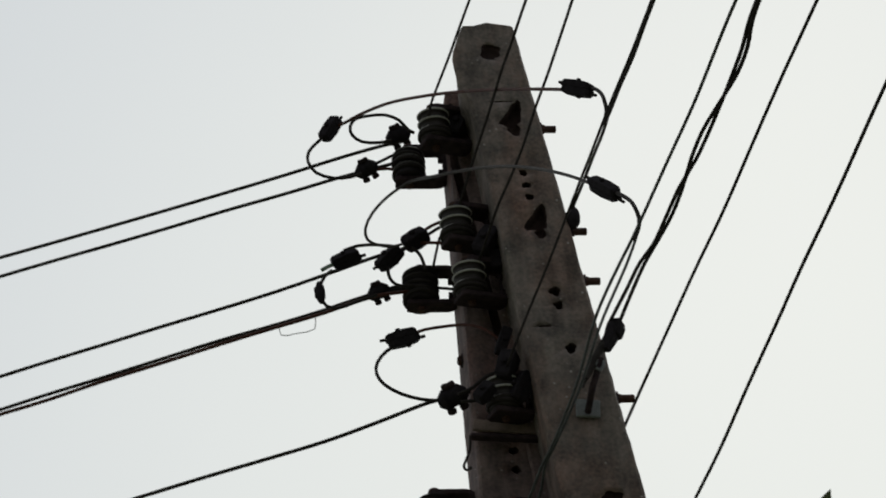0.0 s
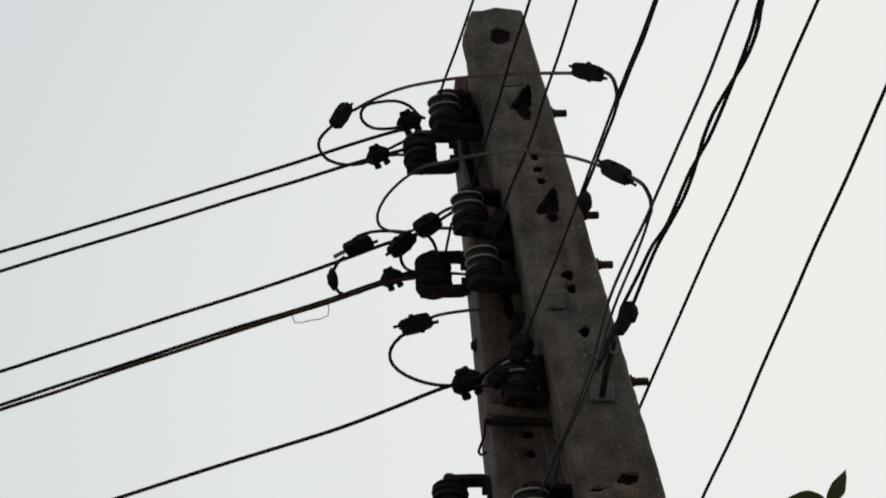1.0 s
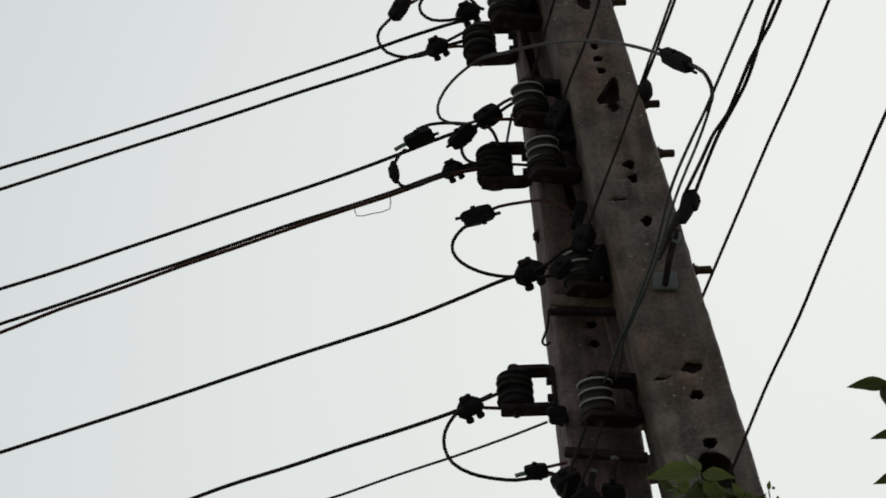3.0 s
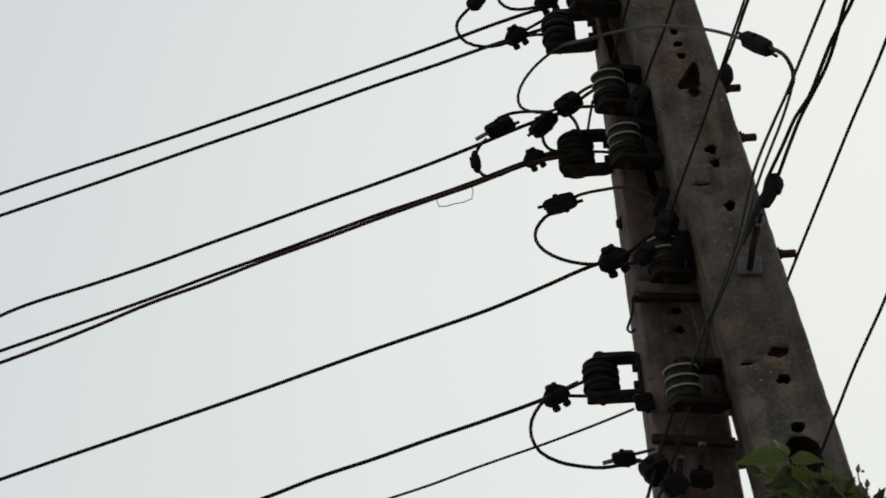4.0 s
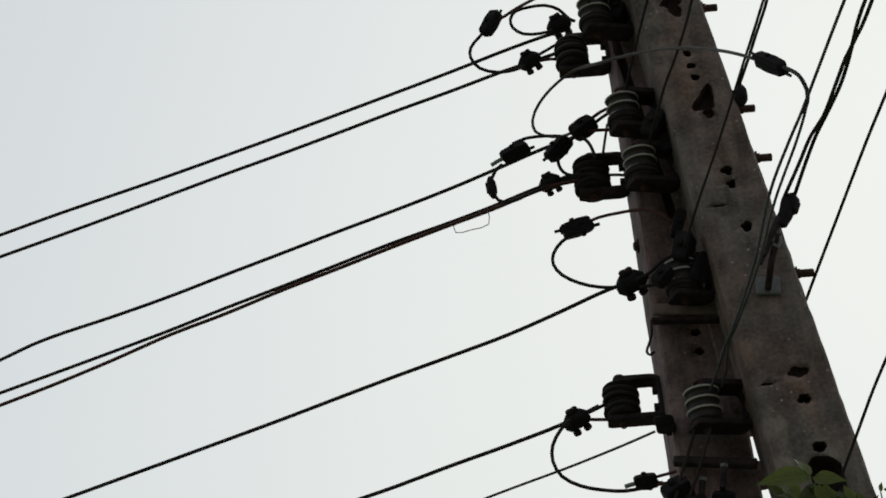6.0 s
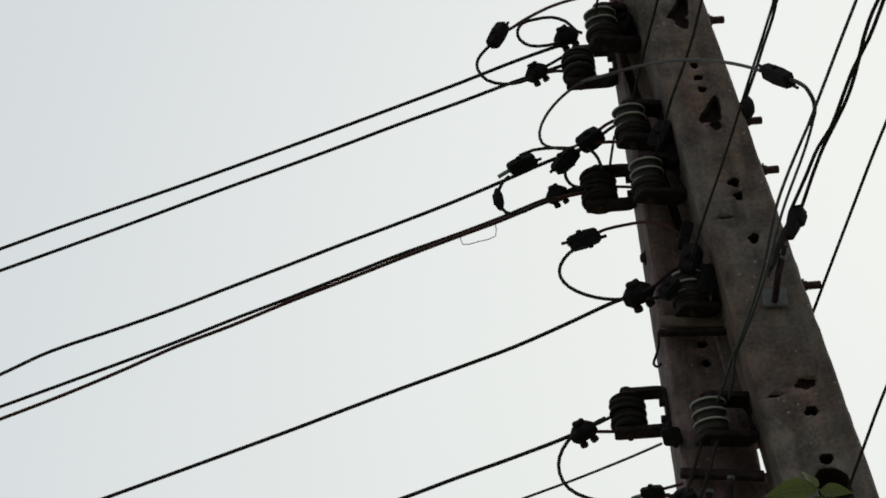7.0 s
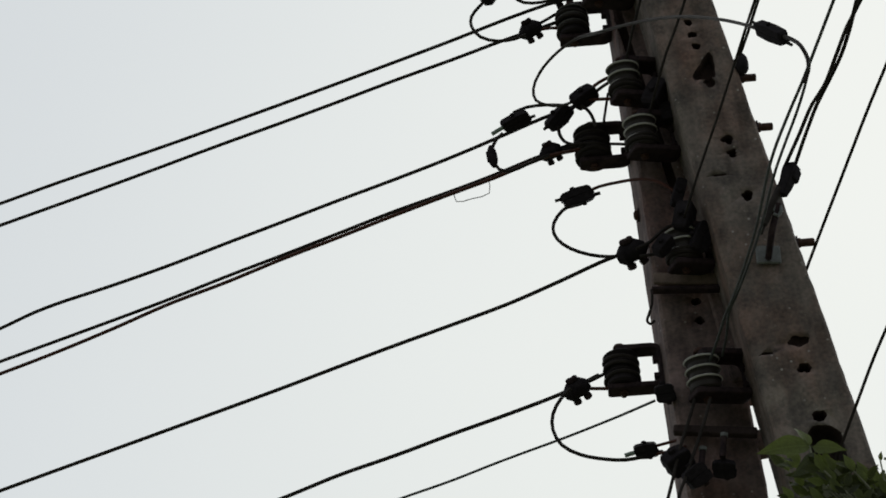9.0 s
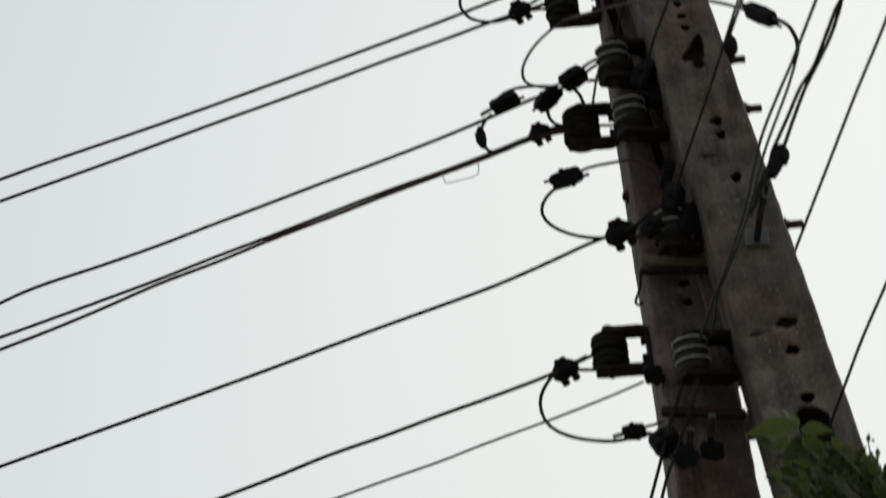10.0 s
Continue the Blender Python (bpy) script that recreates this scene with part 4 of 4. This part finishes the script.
eye_bolt((0.282, 5.900, 5.160), (0.268, 5.905, 5.095), "dark iron bolt standing up from a connector under the band")
eye_bolt((0.222, 5.890, 5.122), (0.208, 5.895, 5.060), "dark iron bolt standing up from a connector under the band")
tap_connector((0.236, 5.935, 5.082), (0.302, 5.935, 5.070), 0.050, "bulky black connector bolted to the upright pole under the band", 10, False)
# Dark fittings, some only added to fill shaded gaps behind the spools with black.
for a, b, w, lean in (((0.183, 5.930, 6.726), (0.224, 5.930, 6.811), 0.070, 15), ((0.222, 5.880, 6.233), (0.279, 5.880, 6.330), 0.075, 20), ((0.243, 5.900, 6.218), (0.309, 5.900, 6.239), 0.062, -30), ((0.253, 5.860, 5.781), (0.287, 5.860, 5.881), 0.066, 10),
                      ((0.284, 5.870, 5.717), (0.329, 5.870, 5.811), 0.058, -25), ((0.250, 5.900, 5.899), (0.283, 5.900, 5.993), 0.046, 40), ((0.120, 5.980, 5.355), (0.178, 5.980, 5.357), 0.056, 0),
                      ((0.176, 5.840, 5.707), (0.225, 5.840, 5.762), 0.048, 30)):
    tap_connector(a, b, w, "bulky black connector filling a dark spot beside the insulators on the pole", lean, False)
tap_connector((0.120, 5.930, 5.093), (0.189, 5.930, 5.134), 0.075, "bulky black connector hanging in the cables on the pole", 20, False)
tap_connector((0.166, 5.900, 5.027), (0.226, 5.900, 5.066), 0.062, "bulky black connector hanging in the cables on the pole", -10, False)
pod_connector((0.492, 5.815, 6.262), (0.497, 5.815, 6.334), 0.020, "rounded black plastic clip at the leaning pole's edge")


def add_loft_at(bm, m, sections):
    before = len(bm.verts)
    add_loft(bm, sections)
    bm.verts.ensure_lookup_table()
    for v in bm.verts[before:]:
        v.co = m @ v.co


# ---- anchor of the service cable on the leaning pole ----
def cable_anchor():
    top = empty("cable_anchor", Matrix.Translation((0.469, 5.790, 5.623)), "galvanised anchor plate with hook and black wedge clamp on the pole", "cable anchor")
    inv = Vector((0.469, 5.790, 5.623))
    bm = bmesh.new()
    add_box(bm, pose(0, 0, 0, 0, 4, 7), 0.066, 0.008, 0.058, 0.003)
    part("plate", bm, M_GALV, top, "pale galvanised square plate", smooth=False)
    bm = bmesh.new()
    pts = [Vector(p) - inv for p in [(0.467, 5.780, 5.606), (0.473, 5.740, 5.614), (0.482, 5.710, 5.637), (0.497, 5.700, 5.674), (0.512, 5.690, 5.712)]]
    add_tube(bm, spline(pts, 0.015), 0.009, 8)
    part("hook", bm, M_IRON, top, "dark bent iron hook")
    bm = bmesh.new()
    pts = [Vector(p) - inv for p in [(0.494, 5.690, 5.690), (0.506, 5.690, 5.711), (0.514, 5.690, 5.706), (0.515, 5.690, 5.688), (0.504, 5.690, 5.674), (0.495, 5.690, 5.682)]]
    add_tube(bm, spline(pts, 0.01), 0.0045, 8)
    part("shackle", bm, M_GALV, top, "pale steel shackle")
    a, b = Vector((0.527, 5.690, 5.738)) - inv, Vector((0.568, 5.690, 5.832)) - inv
    m = frame_axes((a + b) / 2, b - a, (0.0, -0.59, 0.81))
    n = (b - a).length
    bm = bmesh.new()
    add_loft_at(bm, m, [(-n * 0.5, 0.009, -0.010, 0.010), (-n * 0.2, 0.014, -0.015, 0.015), (n * 0.2, 0.018, -0.018, 0.018), (n * 0.44, 0.018, -0.019, 0.017), (n * 0.5, 0.013, -0.013, 0.012)])
    add_box(bm, m @ Matrix.Translation((n * 0.2, -0.006, -0.008)), n * 0.4, 0.030, 0.034, 0.007, 2)
    part("wedge_clamp", bm, M_PLAST, top, "black plastic wedge clamp", smooth=False)
    bm = bmesh.new()
    pts = [Vector(p) - inv for p in [(0.533, 5.690, 5.766), (0.512, 5.690, 5.740), (0.489, 5.690, 5.701), (0.470, 5.690, 5.663), (0.463, 5.690, 5.652)]]
    add_tube(bm, spline(pts, 0.012), 0.010, 8)
    part("bail", bm, M_CABLE, top, "black flexible bail")
    return top


cable_anchor()
jumper([(0.540, 5.700, 5.801), (0.506, 5.700, 5.744), (0.476, 5.700, 5.686), (0.452, 5.700, 5.633)], 0.0075, M_CABLE, "black cable tail running down from the wedge clamp")


# ---- the small tree in front of the pole ----
def leaf_mesh(curl, wide, lean, material):
    """A pointed oval leaf along x, folded along its midrib and bent, one unit long."""
    bm = bmesh.new()
    rows = []
    for k in range(11):
        u = k / 10
        w = max(0.010, (math.sin(math.pi * u ** 0.82) ** 1.05) * (1 - 0.30 * u)) * wide * 1.3
        h = -curl * u * u
        side = lean * math.sin(math.pi * u)
        wave = 0.012 * math.sin(u * 17)
        rows.append([bm.verts.new((u, side - w, h + 0.22 * w + wave)), bm.verts.new((u, side, h)), bm.verts.new((u, side + w, h + 0.22 * w - wave))])
    for a, b in zip(rows, rows[1:]):
        for i in range(2):
            bm.faces.new((a[i], b[i], b[i + 1], a[i + 1]))
    add_tube(bm, [Vector((-0.14, 0, 0.02)), Vector((0.0, 0, 0))], 0.014, 4)
    return mesh_of(bm, material)


SHAPES = ((0.05, 0.128, 0.07), (0.10, 0.142, -0.07), (-0.04, 0.120, 0.08), (0.14, 0.150, -0.04))
LEAVES = [leaf_mesh(*q, M_LEAF) for q in SHAPES]
BROAD = ((0.22, 0.205, 0.05), (0.30, 0.225, -0.04), (0.12, 0.190, 0.06), (0.36, 0.215, 0.0))
LIT_YOUNG = [leaf_mesh(*q, M_LEAF_Y) for q in BROAD]
BUSH = [leaf_mesh(*q, M_LEAF) for q in BROAD]
trng = random.Random(11)
tree = empty("small_tree", Matrix.Translation((1.02, 3.85, 0)), "small broad-leaved green tree with thin upright twigs", "tree")
TREE = Vector((1.02, 3.85, 0))


def leaf(base, tip, facing, lit_young=False, broad=False):
    a, b = Vector(base) - TREE, Vector(tip) - TREE
    m = frame_axes(a, b - a, facing)
    ob = new("leaf", trng.choice(LIT_YOUNG if lit_young else BUSH if broad else LEAVES))
    ob.parent = tree
    ob.matrix_local = m @ Matrix.Scale((b - a).length, 4)
    return ob


def limb(points, r0, r1, name="twig", material=None):
    bm = bmesh.new()
    pts = spline([Vector(p) - TREE for p in points], 0.02 if name == "twig" else 0.05)
    add_tube(bm, pts, r0, 8, r1)
    part(name, bm, material or M_TWIG, tree)
    return [p + TREE for p in pts]


def leafy(points, r0, r1, every, size, start=0.2):
    """A twig with leaves set alternately along it."""
    pts = limb(points, r0, r1)
    dist, side = 0.0, 1
    total = sum((b - a).length for a, b in zip(pts, pts[1:]))
    run = 0.0
    for a, b in zip(pts, pts[1:]):
        step = (b - a).length
        dist += step
        run += step
        if run > start * total and dist > every:
            dist, side = 0.0, -side
            t = (b - a).normalized()
            out = Vector((side * trng.uniform(0.5, 1.0), trng.uniform(-0.8, 0.8), trng.uniform(-0.25, 0.55)))
            way = (out + t * 0.4).normalized()
            leaf(b + way * 0.008, b + way * size * trng.uniform(0.75, 1.15), Vector((trng.uniform(-0.6, 0.6), -0.8, trng.uniform(-0.7, 0.5))), trng.random() < 0.16, True)
    t = (pts[-1] - pts[-3]).normalized()
    leaf(pts[-1], pts[-1] + (t + Vector((0.3, -0.2, 0))) * size * 0.9, Vector((0.2, -0.8, -0.3)), True)


limb([(1.02, 3.85, -0.05), (1.00, 3.86, 0.8), (1.06, 3.83, 1.7), (1.03, 3.85, 2.5)], 0.045, 0.022, "trunk", M_BARK)
FORK = (1.03, 3.85, 2.5)
stem = [(0.654, 3.700, 3.451), (0.657, 3.700, 3.620), (0.654, 3.700, 3.724), (0.652, 3.700, 3.810), (0.648, 3.700, 3.862), (0.642, 3.700, 3.916)]
limb([FORK, *stem], 0.007, 0.0013)
TOWARD = (0.15, -0.88, -0.42)
for b, t, f in (((0.642, 3.700, 3.918), (0.569, 3.680, 3.915), (0.0, -0.97, -0.2)), ((0.641, 3.700, 3.914), (0.690, 3.700, 3.978), (0.35, -0.85, -0.4)), ((0.628, 3.700, 3.921), (0.645, 3.680, 3.850), TOWARD),
                ((0.650, 3.700, 3.821), (0.590, 3.690, 3.817), (0, -0.98, -0.15)), ((0.651, 3.700, 3.823), (0.699, 3.720, 3.878), TOWARD), ((0.656, 3.700, 3.796), (0.613, 3.680, 3.735), TOWARD),
                ((0.652, 3.700, 3.797), (0.665, 3.700, 3.746), TOWARD), ((0.665, 3.700, 3.742), (0.725, 3.720, 3.761), (0, -0.95, -0.2)), ((0.646, 3.700, 3.750), (0.583, 3.680, 3.726), TOWARD), ((0.653, 3.700, 3.739), (0.693, 3.720, 3.715), TOWARD),
                ((0.653, 3.700, 3.703), (0.598, 3.680, 3.689), TOWARD), ((0.652, 3.700, 3.677), (0.699, 3.720, 3.679), TOWARD), ((0.652, 3.700, 3.646), (0.604, 3.700, 3.628), TOWARD)):
    leaf(b, t, f)
bush = [(0.356, 3.700, 3.485), (0.340, 3.700, 3.597), (0.322, 3.700, 3.692), (0.312, 3.700, 3.756), (0.308, 3.700, 3.789)]
limb([FORK, *bush], 0.008, 0.0016)
for b, t, f in (((0.310, 3.700, 3.788), (0.234, 3.660, 3.784), (0.05, -0.90, 0.12)), ((0.308, 3.700, 3.789), (0.300, 3.700, 3.836), (0.55, -0.70, -0.2)), ((0.313, 3.700, 3.786), (0.358, 3.670, 3.768), (0.0, -0.90, 0.10)),
                ((0.313, 3.700, 3.775), (0.270, 3.660, 3.716), TOWARD), ((0.319, 3.700, 3.745), (0.260, 3.700, 3.743), (0.1, -0.93, -0.1)),
                ((0.322, 3.700, 3.734), (0.395, 3.700, 3.735), (0.1, -0.93, -0.1)), ((0.324, 3.700, 3.715), (0.266, 3.700, 3.690), TOWARD), ((0.330, 3.700, 3.722), (0.402, 3.680, 3.698), TOWARD),
                ((0.331, 3.700, 3.701), (0.368, 3.680, 3.658), TOWARD), ((0.332, 3.700, 3.690), (0.270, 3.700, 3.656), TOWARD)):
    # the topmost leaves get the brighter colour, as if lit from above
    leaf(b, t, f, b[2] > (0.308, 3.700, 3.775)[2])
CROWN = ((0.25, 3.755), (0.298, 3.776), (0.336, 3.766), (0.36, 3.752), (0.40, 3.722), (0.44, 3.694), (0.47, 3.68))


def crown_top(x):
    for (x0, z0), (x1, z1) in zip(CROWN, CROWN[1:]):
        if x <= x1:
            return z0 + (z1 - z0) * (x - x0) / (x1 - x0)
    return CROWN[-1][1]


def bushy_twigs(count):
    """Leafy twigs that fill the crown's upper edge, ragged, the deeper ones darker."""
    f = Vector(FORK)
    for k in range(count):
        deep = 0.14 * trng.random() ** 1.6
        x = trng.uniform(0.262 + 0.06 * deep, 0.425)
        back = trng.uniform(-0.06, 0.16)
        tip = Vector((x + 0.09 * back, 3.70 + back, crown_top(x) - 0.012 - deep + 0.58 * back))
        leafy([f + (tip - f) * 0.35 + Vector((0.04, 0.03, 0.02)), f + (tip - f) * 0.7 + Vector((0.02, 0, 0.03)), tip], 0.004, 0.0014, 0.022, trng.uniform(0.028, 0.044), 0.6)


bushy_twigs(84)
for tip in ((0.415, 3.700, 3.744), (0.424, 3.700, 3.716)):
    tip = Vector(tip)
    leafy([Vector(FORK), tip + Vector((0.01, 0.02, -0.25)), tip], 0.004, 0.0012, 0.018, 0.018, 0.93)


def lower_crown(count):
    """The leaves round the fork, too many to tell apart, as one mesh."""
    rng = random.Random(29)
    verts, faces = [], []
    source = [(list(v.co for v in me.vertices), [tuple(p.vertices) for p in me.polygons]) for me in LEAVES]
    while count:
        u = Vector([rng.uniform(-1, 1) for _ in range(3)])
        if not 0.25 < u.length < 1:
            continue
        c = Vector((0.05 + 0.46 * u.x, 0.06 + 0.42 * u.y, 2.85 + 0.52 * u.z))
        way = (Vector((u.x, u.y, 0.3)) + Vector([rng.uniform(-0.7, 0.7) for _ in range(3)])).normalized()
        m = frame_axes(c, way, (rng.uniform(-0.5, 0.5), rng.uniform(-0.5, 0.5), 1)) @ Matrix.Scale(rng.uniform(0.045, 0.075), 4)
        co, fs = rng.choice(source)
        base = len(verts)
        verts += [tuple(m @ q) for q in co]
        faces += [tuple(i + base for i in f) for f in fs]
        count -= 1
    me = bpy.data.meshes.new("mesh")
    me.from_pydata(verts, [], faces)
    me.materials.append(M_LEAF)
    ob = new("foliage", me)
    ob.parent = tree
    return tagged(ob, kind="stuff")


def join_inner_leaves(keep):
    """The leaves past the outermost ones, deeper in the crown, become one mesh for each of the two leaf materials."""
    leaves = sorted((ob for ob in tree.children if ob.name.split(".")[0] == "leaf"), key=lambda ob: ob.matrix_basis.translation.y - 1.2 * ob.matrix_basis.translation.z)
    for material in (M_LEAF, M_LEAF_Y):
        verts, faces = [], []
        for ob in leaves[keep:]:
            if ob.data.materials[0] == material:
                base = len(verts)
                verts += [tuple(ob.matrix_basis @ v.co) for v in ob.data.vertices]
                faces += [tuple(i + base for i in p.vertices) for p in ob.data.polygons]
        if verts:
            me = bpy.data.meshes.new("mesh")
            me.from_pydata(verts, [], faces)
            me.materials.append(material)
            me.shade_smooth()
            inner = new("foliage", me)
            inner.parent = tree
            tagged(inner, kind="stuff")
    for ob in leaves[keep:]:
        bpy.data.objects.remove(ob)


join_inner_leaves(300)
lower_crown(520)
for k in range(9):
    a = k * 2.4
    f = Vector(FORK)
    limb([f + Vector((0, 0, -0.25 + 0.05 * k)), f + Vector((0.16 * math.cos(a), 0.16 * math.sin(a), 0.12)), f + Vector((0.38 * math.cos(a), 0.36 * math.sin(a), 0.30 + 0.03 * k))], 0.009, 0.002)
